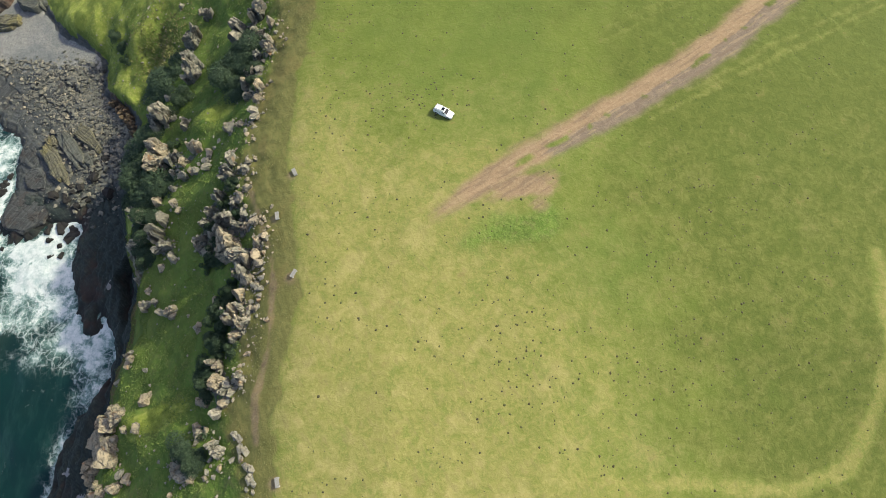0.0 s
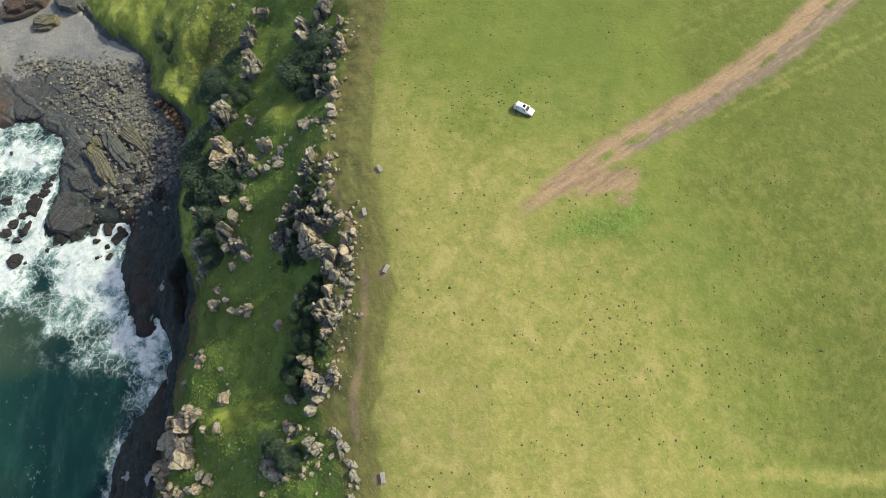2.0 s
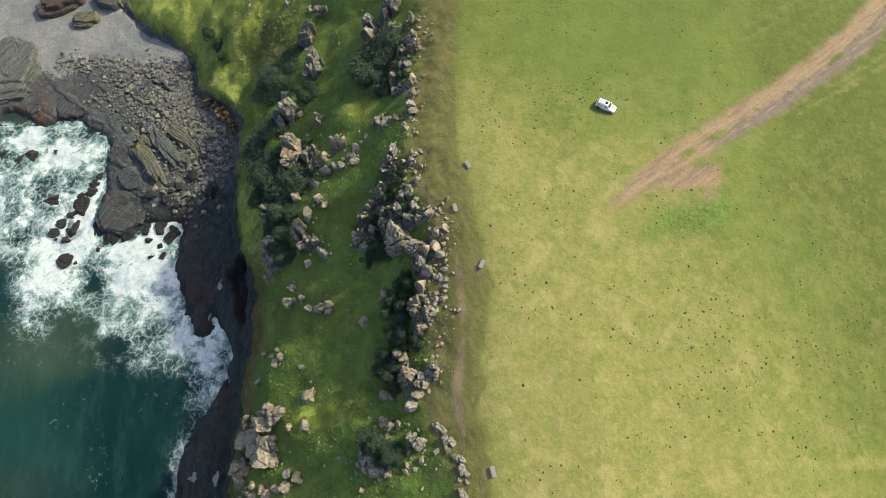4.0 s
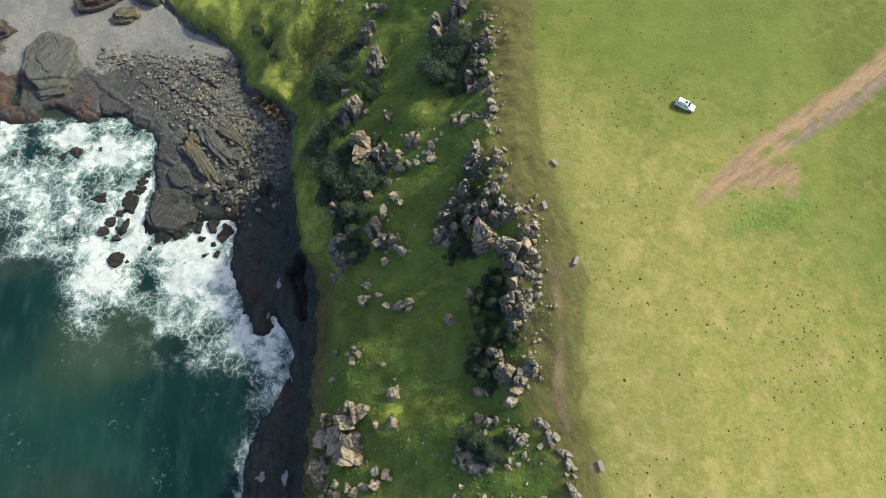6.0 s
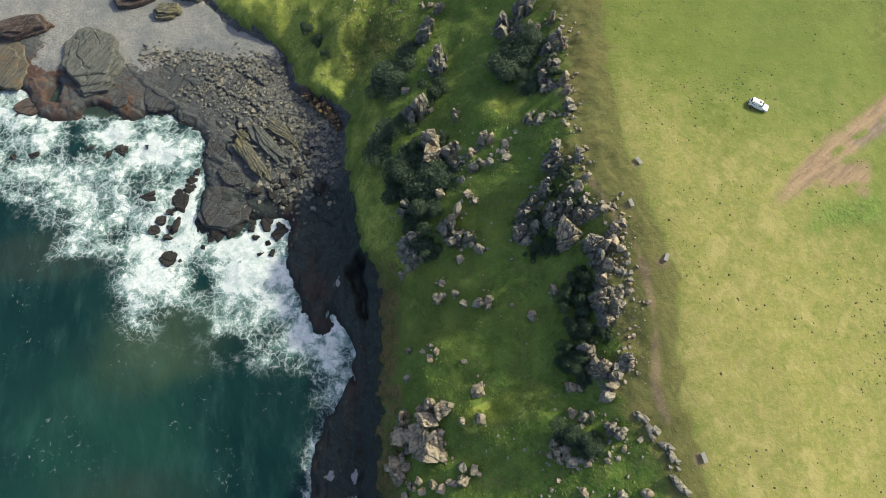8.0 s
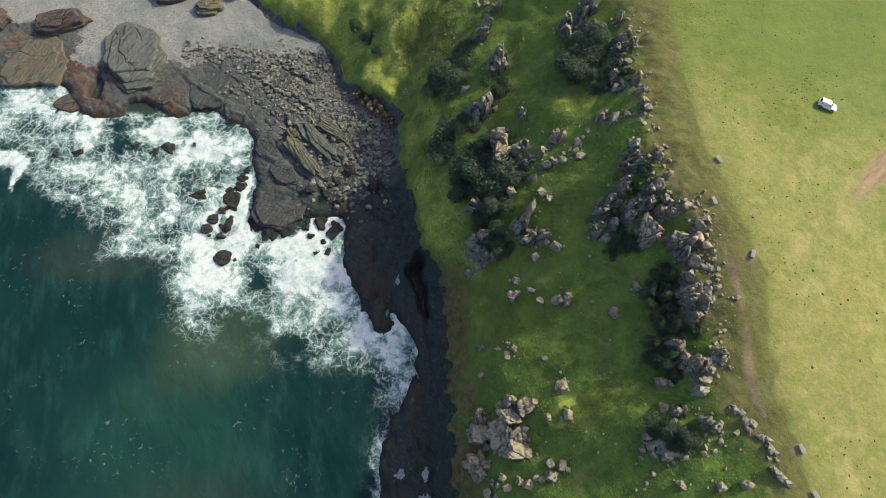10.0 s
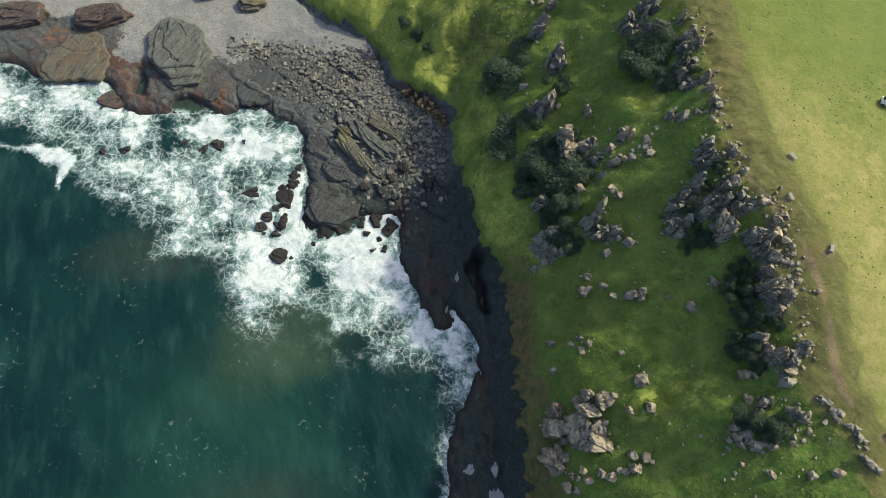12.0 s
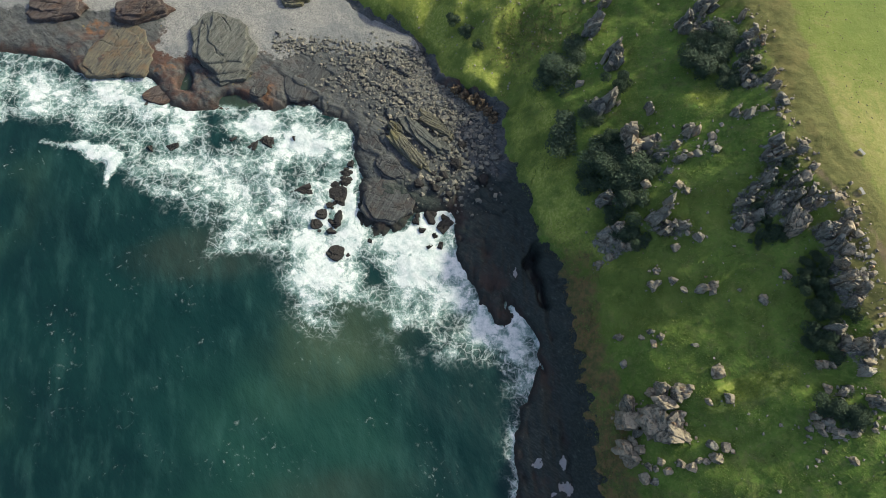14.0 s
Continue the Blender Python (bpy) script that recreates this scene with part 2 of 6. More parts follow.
    loose = m.math("SUBTRACT", m.math("ADD", m.math("MULTIPLY", patch, 0.55), m.math("MULTIPLY", clump, 0.45)), 0.5)
    grass = m.mix(m.ramp(m.math("ADD", dry, m.math("MULTIPLY", loose, 1.5)), 0.1, 1.0), green, straw)
    grass = m.mix(m.ramp(m.math("ADD", lush, m.math("MULTIPLY", loose, 1.3)), 0.15, 0.85), grass, deep)
    grass = m.mix(m.ramp(m.math("ADD", brown, m.math("MULTIPLY", loose, 1.6)), 0.25, 0.85), grass, dead)
    grass = m.mix(m.math("MULTIPLY", m.ramp(blade, 0.40, 0.70), m.ramp(lush, 0.1, 0.6, 0.12, 0.30)), grass, m.mix(0.55, grass, (0.02, 0.03, 0.006)))
    # direct sun on the slopes, put into the grass colour as brighter yellow-green
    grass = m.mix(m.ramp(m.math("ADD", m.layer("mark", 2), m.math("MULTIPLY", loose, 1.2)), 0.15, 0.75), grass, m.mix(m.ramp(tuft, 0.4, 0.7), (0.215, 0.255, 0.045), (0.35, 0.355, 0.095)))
    cliff_top = m.mix(m.ramp(m.noise(0.5, 5, 0.65), 0.38, 0.62), (0.080, 0.086, 0.032), (0.165, 0.110, 0.048))
    grass = m.mix(m.ramp(m.math("ADD", m.layer("brink", 0), m.math("MULTIPLY", loose, 2.4)), 0.14, 0.72), grass, cliff_top)
    # bare earth
    bare, low_rut = m.layer("mark", 0), m.layer("mark", 1)
    rut = m.noise(1.1, 3, 0.6, where=m.scaled(0.05, 1.0, 1.0, 37))
    earth = m.mix(m.ramp(clump, 0.3, 0.7), (0.250, 0.170, 0.106), (0.222, 0.154, 0.096))
    earth = m.mix(m.ramp(tuft, 0.45, 0.75), earth, (0.275, 0.202, 0.130))
    worn = m.mix(m.ramp(clump, 0.3, 0.7), (0.155, 0.120, 0.094), (0.190, 0.146, 0.110))
    earth = m.mix(m.ramp(m.math("ADD", low_rut, m.math("MULTIPLY", m.math("SUBTRACT", rut, 0.5), 1.2)), 0.3, 0.75), earth, worn)
    earth = m.mix(m.math("MULTIPLY", m.ramp(rut, 0.52, 0.62), 0.55), earth, (0.150, 0.110, 0.076))
    earth = m.mix(m.math("MULTIPLY", m.ramp(rut, 0.46, 0.38), 0.5), earth, (0.30, 0.215, 0.140))
    ragged = m.math("ADD", m.math("MULTIPLY", loose, 0.55), m.math("MULTIPLY", m.math("SUBTRACT", rut, 0.5), 0.75))
    ruts = m.ramp(m.math("ADD", dirt, ragged), 0.06, 1.0)
    cover = m.mix(ruts, grass, earth)
    # rock and shingle
    red, ledge = m.layer("tint", 0), m.layer("tint", 1)
    bedding = m.noise(1.6, 5, 0.65, where=m.scaled(0.35, 1.6, 1.0, -40), lift=0.4)
    stone = m.mix(m.ramp(clump, 0.3, 0.7), (0.042, 0.045, 0.045), (0.084, 0.088, 0.086))
    stone = m.mix(m.ramp(bedding, 0.45, 0.75), stone, (0.112, 0.112, 0.104))
    stone = m.mix(m.math("MULTIPLY", m.ramp(m.noise(0.16, 4, 0.6), 0.38, 0.62), red), stone, (0.076, 0.043, 0.032))
    stone = m.mix(m.ramp(m.math("ADD", m.layer("brink", 1), m.math("MULTIPLY", m.math("SUBTRACT", m.noise(0.5, 5, 0.65), 0.5), 1.6)), 0.55, 0.95), stone, (0.140, 0.074, 0.040))
    stone = m.mix(m.math("MULTIPLY", m.ramp(m.noise(0.21, 4, 0.6), 0.60, 0.72), 0.45), stone, (0.070, 0.050, 0.036))
    stone = m.mix(m.math("MULTIPLY", m.ramp(m.noise(0.4, 3, 0.6), 0.66, 0.74), 0.6), stone, (0.19, 0.15, 0.045))
    black = m.mix(m.ramp(bedding, 0.4, 0.75), (0.022, 0.029, 0.026), (0.050, 0.060, 0.054))
    black = m.mix(m.ramp(m.noise(0.9, 5, 0.75, where=m.scaled(1.0, 0.45, 0.5, 12)), 0.58, 0.76), black, (0.094, 0.106, 0.097))
    black = m.mix(m.math("MULTIPLY", m.ramp(m.noise(0.13, 4, 0.6), 0.46, 0.62), m.ramp(m.at_height(), 3.4, 1.2)), black, (0.046, 0.034, 0.029))
    seam = m.noise(0.30, 4, 0.62, where=m.scaled(0.45, 1.0, 1.0, -40), lift=0.8)
    cracks = m.ramp(m.math("ABSOLUTE", m.math("SUBTRACT", seam, 0.5)), 0.0, 0.010)
    cracks = m.math("MAXIMUM", cracks, m.ramp(m.noise(0.5, 3), 0.48, 0.60))
    stone = m.mix(cracks, (0.012, 0.011, 0.011), stone)
    face = m.ramp(m.math("ADD", ledge, m.ramp(m.at_height(), 5.0, 11.0, 0.0, 0.6)), 0.2, 0.9)
    stone = m.mix(face, stone, black)
    wet = m.ramp(m.at_height(), 0.5, 1.6)
    stone = m.mix(wet, m.mix(0.6, stone, (0.014, 0.012, 0.012)), stone)
    stone = m.mix(m.ramp(m.math("ADD", m.layer("tint", 2), m.math("MULTIPLY", m.math("SUBTRACT", m.noise(0.9, 5, 0.7), 0.5), 1.6)), 0.45, 0.62), stone, (0.27, 0.255, 0.25))
    shingle = m.mix(m.cell(3.0, out="Color"), (0.115, 0.116, 0.113), (0.285, 0.274, 0.250))
    shingle = m.mix(m.ramp(m.noise(0.07, 5, 0.62), 0.42, 0.60), shingle, m.mix(0.6, shingle, (0.115, 0.122, 0.126)))
    edge = m.math("MULTIPLY", m.math("SUBTRACT", m.noise(0.7, 5, 0.65), 0.5), 1.3)
    crag = m.mix(m.ramp(m.noise(0.8, 5, 0.65), 0.35, 0.66), (0.070, 0.070, 0.062), (0.23, 0.22, 0.195))
    crag = m.mix(m.ramp(m.noise(0.5, 5, 0.7), 0.56, 0.68), crag, (0.075, 0.095, 0.03))
    cover = m.mix(m.ramp(m.math("ADD", bare, edge), 0.42, 0.6), cover, crag)
    cover = m.mix(m.ramp(m.math("ADD", rock, edge), 0.4, 0.6), cover, stone)
    cover = m.mix(m.ramp(m.math("ADD", pebble, edge), 0.4, 0.62), cover, shingle)
    m.set(Base_Color=cover, Roughness=m.mix(rock, (0.95, 0.95, 0.95), (0.7, 0.7, 0.7)), Specular_IOR_Level=0.18)
    relief = m.math("ADD", m.math("MULTIPLY", tuft, 0.45), m.math("ADD", m.math("MULTIPLY", blade, 0.12), m.math("MULTIPLY", clump, 1.1)))
    relief = m.math("ADD", relief, m.math("MULTIPLY", m.math("MULTIPLY", m.math("ADD", bedding, cracks), m.math("MULTIPLY", rock, m.ramp(pebble, 0.6, 0.2))), 0.8))
    tussocks = m.math("MULTIPLY", m.noise(0.8, 3, 0.6, lift=0.6), m.ramp(lush, 0.1, 0.7, 0.0, 1.7))
    relief = m.math("ADD", relief, tussocks)
    return m.bump(relief, 0.5, 0.36).mat


def height_of(m):
    s = m.tree.nodes.new("ShaderNodeSeparateXYZ")
    m.put(m.at(), s.inputs[0])
    return s.outputs[2]


Nodes.at_height = height_of


def sea_material():
    m = Nodes("sea_water_and_foam")
    foam, murk, depth = (m.layer("water", k) for k in range(3))
    def stirred(where, scale, reach):
        """The place, pushed about by a slow noise."""
        curl = m.tree.nodes.new("ShaderNodeTexNoise")
        curl.inputs["Scale"].default_value, curl.inputs["Detail"].default_value = scale, 2
        m.put(where, curl.inputs["Vector"])
        push = m.tree.nodes.new("ShaderNodeVectorMath")
        push.operation = "MULTIPLY_ADD"
        push.inputs[1].default_value = (reach, reach, 0.0)
        m.put(curl.outputs["Color"], push.inputs[0])
        m.put(where, push.inputs[2])
        return push.outputs[0]

    w = stirred(stirred(m.at(), 0.10, 6.0), 0.55, 1.3)

    eddy = stirred(stirred(m.at(), 0.07, 5.0), 0.28, 2.0)

    def web(scale, width):
        """A net of froth round cells of clear water."""
        return m.ramp(m.cell(scale, "DISTANCE_TO_EDGE", eddy), width, 0.0)

    cloud, curd, fine = m.noise(0.11, 3, 0.55, w), m.noise(0.42, 4, 0.62, w), m.noise(1.7, 4, 0.68)
    lace = m.math("MAXIMUM", web(0.24, 0.10), m.math("MULTIPLY", web(0.5, 0.13), 0.7))
    lace = m.math("MAXIMUM", lace, m.math("MULTIPLY", web(1.25, 0.17), 0.25))
    lace = m.math("MULTIPLY", lace, m.ramp(m.noise(0.8, 4, 0.68), 0.36, 0.58))
    body = m.math("ADD", foam, m.math("MULTIPLY", m.math("SUBTRACT", cloud, 0.48), 2.1))
    near = m.ramp(foam, 0.02, 0.30)
    frayed = m.math("ADD", m.math("MULTIPLY", m.math("SUBTRACT", curd, 0.5), 1.35), m.math("MULTIPLY", m.math("SUBTRACT", fine, 0.5), 0.45))
    solid = m.math("MULTIPLY", m.ramp(m.math("ADD", body, frayed), 0.58, 0.92), near)
    net = m.math("MULTIPLY", m.math("MULTIPLY", lace, m.ramp(body, 0.0, 0.40)), near)
    drift = m.ramp(m.noise(0.03, 3), 0.50, 0.64)
    flecks = m.math("MULTIPLY", m.ramp(m.noise(0.75, 4, 0.7, m.scaled(1, 0.55, 1, 20)), 0.70, 0.77), drift)
    wisps = m.math("MULTIPLY", m.math("MULTIPLY", web(0.30, 0.10), m.ramp(m.noise(0.06, 4, 0.6), 0.50, 0.66)), m.ramp(m.noise(0.6, 4, 0.7), 0.54, 0.70))
    white = m.math("MAXIMUM", m.math("MAXIMUM", solid, m.math("MULTIPLY", net, 0.68)), m.math("MULTIPLY", flecks, 0.55))
    white = m.math("MAXIMUM", white, m.math("MULTIPLY", wisps, 0.28))
    veil = m.math("MULTIPLY", m.math("MULTIPLY", m.ramp(m.math("ADD", body, m.math("MULTIPLY", m.math("SUBTRACT", curd, 0.5), 0.8)), 0.08, 0.85), 0.75), near)
    water = m.mix(m.ramp(m.noise(0.022, 4, 0.6), 0.35, 0.66), (0.0030, 0.0170, 0.0175), (0.0045, 0.0245, 0.0230))
    water = m.mix(depth, water, (0.010, 0.041, 0.031))
    water = m.mix(murk, water, (0.043, 0.066, 0.038))
    water = m.mix(m.layer("silt", 0), water, (0.026, 0.036, 0.027))
    water = m.mix(m.math("MULTIPLY", m.ramp(m.noise(0.22, 5, 0.6, m.scaled(1, 0.3, 1, 8)), 0.45, 0.75), 0.6), water, m.mix(0.5, water, (0.030, 0.080, 0.070)))
    water = m.mix(veil, water, (0.105, 0.20, 0.175))
    milk = m.math("MULTIPLY", m.math("MULTIPLY", m.ramp(m.math("ADD", body, m.math("MULTIPLY", m.math("SUBTRACT", curd, 0.5), 1.0)), 0.32, 0.90), 0.62), near)
    water = m.mix(milk, water, (0.27, 0.37, 0.35))
    spray = m.mix(m.ramp(m.math("ADD", m.math("MULTIPLY", curd, 0.6), m.math("MULTIPLY", fine, 0.4)), 0.36, 0.62), (0.36, 0.43, 0.43), (0.60, 0.62, 0.61))
    colour = m.mix(white, water, spray)
    m.set(Base_Color=colour, Roughness=m.ramp(white, 0.0, 1.0, 0.24, 0.9), IOR=1.33, Specular_IOR_Level=0.4)
    chop = m.math("ADD", m.noise(0.28, 5, 0.55, m.scaled(1, 0.5, 1, 30)), m.math("MULTIPLY", white, 0.5))
    return m.bump(chop, 0.45, 0.7).mat


GROUND, SEA = ground_material(), sea_material()

# ---- where the rocks and shrubs stand: x, y, width, height ----
PILLARS = [
    (-91.0, 107.5, 5.5, 6.5), (-87.7, 94.7, 6.3, 8), (-93.4, 78.8, 6.5, 8.5), (-96.8, 89.1, 2.1, 1.5), (-82.8, 73.7, 3.5, 3), (-89.3, 78.2, 2.3,
    1.5), (-86.8, 115.0, 3.8, 3), (-92.0, 118.5, 1.5, 1), (-89.5, 118.1, 1.9, 1.2), (-100.8, 124.4, 2.4, 1.5),
]
NORTH_KNOLL = [
    (-69.0, 98.5, 5.2, 6), (-64.0, 102.9, 5.0, 4.5), (-66.0, 95.9, 4.8, 4.5), (-63.0, 95.6, 2.4, 3), (-61.3, 94.3, 2.1, 2),
]
NORTH_SCARP = [
    (-57.5, 95.6, 2.7, 3), (-57.3, 88.9, 3.7, 3), (-55.9, 86.0, 3.3, 2.6), (-59.8, 85.7, 3.0, 3), (-61.5, 80.8, 2.3, 2), (-59.8, 80.7, 2.6, 2),
    (-57.9, 80.7, 2.3, 1.6), (-61.3, 77.4, 2.9, 2.5), (-59.9, 73.9, 2.5, 2.2), (-60.9, 74.5, 1.9, 1.5), (-56.5, 75.1, 2.8, 3), (-56.4, 71.3,
    2.5, 2.5), (-56.4, 67.7, 2.1, 2), (-56.0, 66.1, 1.8, 1.5), (-65.1, 66.8, 2.4, 2), (-62.7, 65.2, 2.1, 1.6), (-60.0, 65.5, 1.5, 1),
]
MIDDLE_TOR = [
    (-88.9, 64.5, 7.7, 6.5), (-83.4, 64.1, 3.7, 2.6), (-83.1, 59.2, 2.7, 2), (-86.4, 58.7, 3.0, 2), (-76.0, 64.2, 3.3, 3), (-74.3, 63.8, 1.8,
    2.2), (-79.0, 61.0, 2.7, 2), (-78.6, 57.1, 2.1, 3), (-74.3, 57.9, 1.8, 1.4), (-76.0, 57.8, 1.5, 1.4), (-70.7, 61.8, 1.8, 1), (-71.2, 59.7,
    1.5, 1), (-70.6, 57.9, 2.1, 1.8),
]
DARK_TORS = [
    (-96.5, 50.3, 3.7, 4.5), (-91.7, 48.8, 3.0, 4.5), (-94.3, 50.7, 1.5, 2), (-86.8, 51.9, 2.1, 2), (-81.4, 54.4, 2.4, 2), (-79.8, 50.1, 2.0,
    1.2), (-78.2, 48.2, 1.5, 0.8), (-85.3, 42.7, 3.8, 7.5), (-82.5, 46.3, 2.0, 4.5), (-83.3, 39.8, 4.4, 4), (-80.2, 39.3, 2.9, 3), (-77.4, 35.9,
    2.9, 2.5), (-94.6, 41.3, 5.7, 5.5), (-96.8, 39.7, 3.3, 3), (-93.3, 37.0, 2.7, 3), (-95.2, 35.5, 1.8, 1.8), (-97.3, 34.6, 1.8, 1.5), (-91.3,
    36.9, 1.8, 1.6),
]
TERRACE_STONES = [
    (-81.9, 34.4, 2.0, 1), (-87.3, 26.0, 3.5, 2.2), (-86.5, 29.4, 2.6, 0.8), (-83.5, 26.4, 2.3, 1.3), (-81.3, 23.8, 1.7, 1), (-76.6, 23.9, 4.5,
    2.4), (-78.3, 23.3, 2.0, 1.8), (-66.4, 18.6, 2.5, 0.9), (-66.2, 19.6, 1.7, 0.8), (-61.6, 24.6, 1.7, 1.2), (-61.4, 23.5, 1.4, 1), (-95.2,
    14.2, 2.4, 2.4), (-89.4, 14.4, 2.3, 1.2), (-87.8, 12.9, 2.5, 1.4), (-89.5, 11.3, 2.0, 1), (-91.3, 13.3, 1.4, 0.8), (-81.5, 9.9, 1.4, 0.7),
    (-95.3, 7.3, 1.8, 1), (-70.4, 22.0, 0.8, 0.5),
]
LOW_TOR = [
    (-78.8, 3.2, 3.0, 2.4), (-78.3, -2.8, 2.2, 1.8), (-82.2, -3.3, 1.7, 1.4), (-89.4, 0.3, 3.1, 3.2), (-86.8, -0.7, 3.6, 2.6), (-84.8, 0.2, 1.8,
    1.8), (-91.6, -0.2, 2.0, 2), (-90.2, -2.8, 3.9, 3.6), (-95.9, -2.1, 3.2, 3.4), (-95.8, -6.0, 5.5, 3), (-92.6, -5.1, 2.6, 3), (-91.5, -6.7,
    6.3, 4), (-88.1, -7.0, 3.1, 2.6), (-87.1, -5.5, 1.9, 1.6), (-88.9, -9.4, 5.9, 3), (-94.7, -9.4, 2.0, 1.8),
]
LOW_SCREE = [
    (-96.5, -13.7, 7.3, 2.6), (-94.2, -17.0, 2.3, 1.2), (-93.1, -17.4, 1.4, 1), (-92.1, -15.9, 1.7, 1.2), (-91.2, -17.9, 1.7, 1), (-96.3, -11.3,
    2.6, 1.6), (-95.3, -19.5, 2.0, 2), (-93.6, -20.2, 1.6, 1), (-88.6, -16.4, 2.5, 1.4), (-86.8, -17.1, 2.2, 1.2), (-85.3, -15.7, 1.4, 0.8),
    (-84.2, -16.0, 1.4, 0.8), (-82.4, -12.7, 1.8, 1.8), (-82.1, -15.3, 3.0, 2), (-79.9, -13.2, 1.7, 1.3), (-78.8, -14.1, 1.1, 0.7),
]
SCARP_HEAD = [
    (-61.7, 52.8, 3.5, 7), (-59.9, 51.7, 2.7, 5), (-60.3, 55.9, 2.2, 3), (-55.6, 52.7, 2.4, 2.4), (-55.0, 54.2, 1.3, 1), (-54.2, 47.9, 1.6,
    1.4), (-56.0, 45.8, 2.1, 1.4), (-57.7, 45.5, 2.6, 1.8), (-62.7, 47.6, 3.5, 4), (-65.5, 45.1, 3.2, 3.6), (-67.4, 42.7, 3.5, 4), (-68.3, 38.6,
    4.0, 3.4), (-66.7, 36.3, 2.1, 2), (-62.0, 40.8, 3.9, 6), (-64.7, 39.3, 1.9, 3), (-59.9, 41.9, 3.1, 4), (-58.3, 41.9, 2.9, 5), (-56.1, 39.9,
    2.6, 4), (-54.9, 42.5, 1.5, 1.6),
]
SCARP_BLOCKS = [
    (-53.7, 39.5, 2.3, 1.5), (-51.3, 40.0, 1.8, 1.5), (-53.8, 32.7, 3.0, 5), (-52.3, 31.7, 2.0, 4), (-53.3, 28.9, 3.3, 5), (-51.6, 27.3, 2.2,
    2.4), (-49.8, 35.5, 2.3, 2), (-49.9, 32.6, 2.0, 1.8), (-48.2, 36.1, 1.5, 1.2), (-48.8, 30.6, 1.7, 1.2), (-48.8, 26.6, 0.9, 0.6), (-47.4,
    25.3, 1.0, 0.7), (-53.0, 24.5, 2.2, 3), (-54.0, 19.9, 4.2, 7), (-52.1, 21.6, 2.7, 3), (-51.3, 18.4, 3.2, 4), (-50.2, 18.6, 1.7, 2), (-52.4,
    16.1, 1.9, 2.4), (-53.0, 15.3, 2.4, 2.4), (-49.5, 21.4, 1.2, 0.9),
]
SCARP_SOUTH = [
    (-48.2, 21.4, 1.2, 0.8), (-47.8, 23.0, 1.0, 0.8), (-57.5, 10.6, 2.4, 5), (-56.1, 10.2, 1.7, 2.4), (-54.2, 6.6, 3.4, 6), (-55.7, 7.4, 1.7,
    2.4), (-56.1, 5.8, 2.4, 2.6), (-49.8, 8.1, 2.4, 2.4), (-49.2, 6.6, 1.2, 1.2), (-52.3, 6.3, 1.4, 1.6), (-53.0, 5.1, 2.4, 2.2), (-51.5, 4.8,
    1.4, 1.2), (-53.0, 2.8, 1.7, 1.6), (-54.1, 0.7, 2.2, 2.4), (-60.1, 3.1, 2.0, 2.2), (-58.4, 2.7, 1.5, 1.6),
]
SOUTH_SLOPE = [
    (-60.2, -2.0, 2.0, 0.9), (-58.4, -3.0, 2.4, 2), (-56.9, -2.5, 1.2, 1.2), (-53.8, -5.1, 3.1, 3), (-52.1, -6.0, 3.1, 2.2), (-51.8, -8.9, 1.2,
    0.8), (-63.8, -7.4, 2.0, 1.6), (-62.3, -9.0, 2.0, 1.6), (-63.6, -9.4, 1.7, 1.4), (-64.9, -10.3, 1.2, 1), (-63.3, -11.0, 1.7, 1.2), (-61.0,
    -11.3, 2.2, 1.2), (-58.5, -11.5, 1.5, 1.4), (-57.8, -10.5, 1.4, 1.2), (-55.0, -10.9, 1.0, 0.7), (-63.7, -14.8, 1.0, 0.6), (-59.4, -16.8,
    1.7, 1.2), (-53.1, -17.0, 1.7, 1.2), (-48.8, -16.5, 1.7, 1.4),
]
EDGE_SLABS = [
    (-48.8, -2.9, 1.7, 1.4), (-47.8, -3.5, 1.7, 1.2), (-47.3, -5.2, 1.9, 1.5), (-46.1, -5.6, 1.9, 1.3), (-46.9, -6.9, 1.5, 1.2), (-45.2, -8.2,
    1.9, 1.5), (-44.2, -8.6, 1.6, 1.2), (-44.2, -10.1, 2.0, 1.6), (-43.4, -10.9, 1.4, 1.1), (-43.3, -12.3, 1.0, 0.7), (-44.7, -12.0, 1.0, 0.7),
    (-44.1, -14.3, 2.2, 2), (-43.4, -15.3, 2.2, 1.8), (-42.5, -16.1, 1.7, 1.4), (-49.6, -2.7, 0.9, 0.8),
]
SHORE_ROCKS = [
    (-142.2, 46.8, 1.9, 1.2), (-138.7, 47.2, 2.2, 0.9), (-144.2, 52.4, 2.1, 1.3), (-145.9, 55.3, 2.5, 1), (-141.0, 56.8, 3.9, 1.6), (-137.2,
    54.3, 3.9, 1.5), (-140.4, 50.6, 2.1, 0.9), (-145.5, 57.2, 1.4, 0.7), (-137.1, 56.6, 2.1, 1), (-181.0, 66.4, 5.2, 2), (-174.8, 59.3, 4.3,
    1.6), (-170.8, 57.0, 5.0, 2), (-170.8, 64.7, 6.2, 1.6), (-167.6, 72.5, 3.7, 1.2), (-165.9, 75.2, 2.6, 1), (-191.9, 83.5, 5.5, 1.5), (-183.6,
    84.7, 2.0, 0.9), (-170.1, 47.1, 6.3, 1.2), (-160.3, 49.0, 1.6, 0.8),
]
SURF_REEF = [
    (-167.9, 69.5, 4.0, 1.4), (-169.6, 62.0, 3.4, 1.3), (-172.0, 61.5, 3.0, 1.2), (-175.5, 55.5, 4.2, 1.4), (-171.5, 53.0, 3.0, 1.0), (-203, 85, 3.0, 0.9), (-196, 83, 4.0, 1.1),
    (-221, 83, 3.6, 0.9), (-227, 81.5, 2.6, 0.7),
]
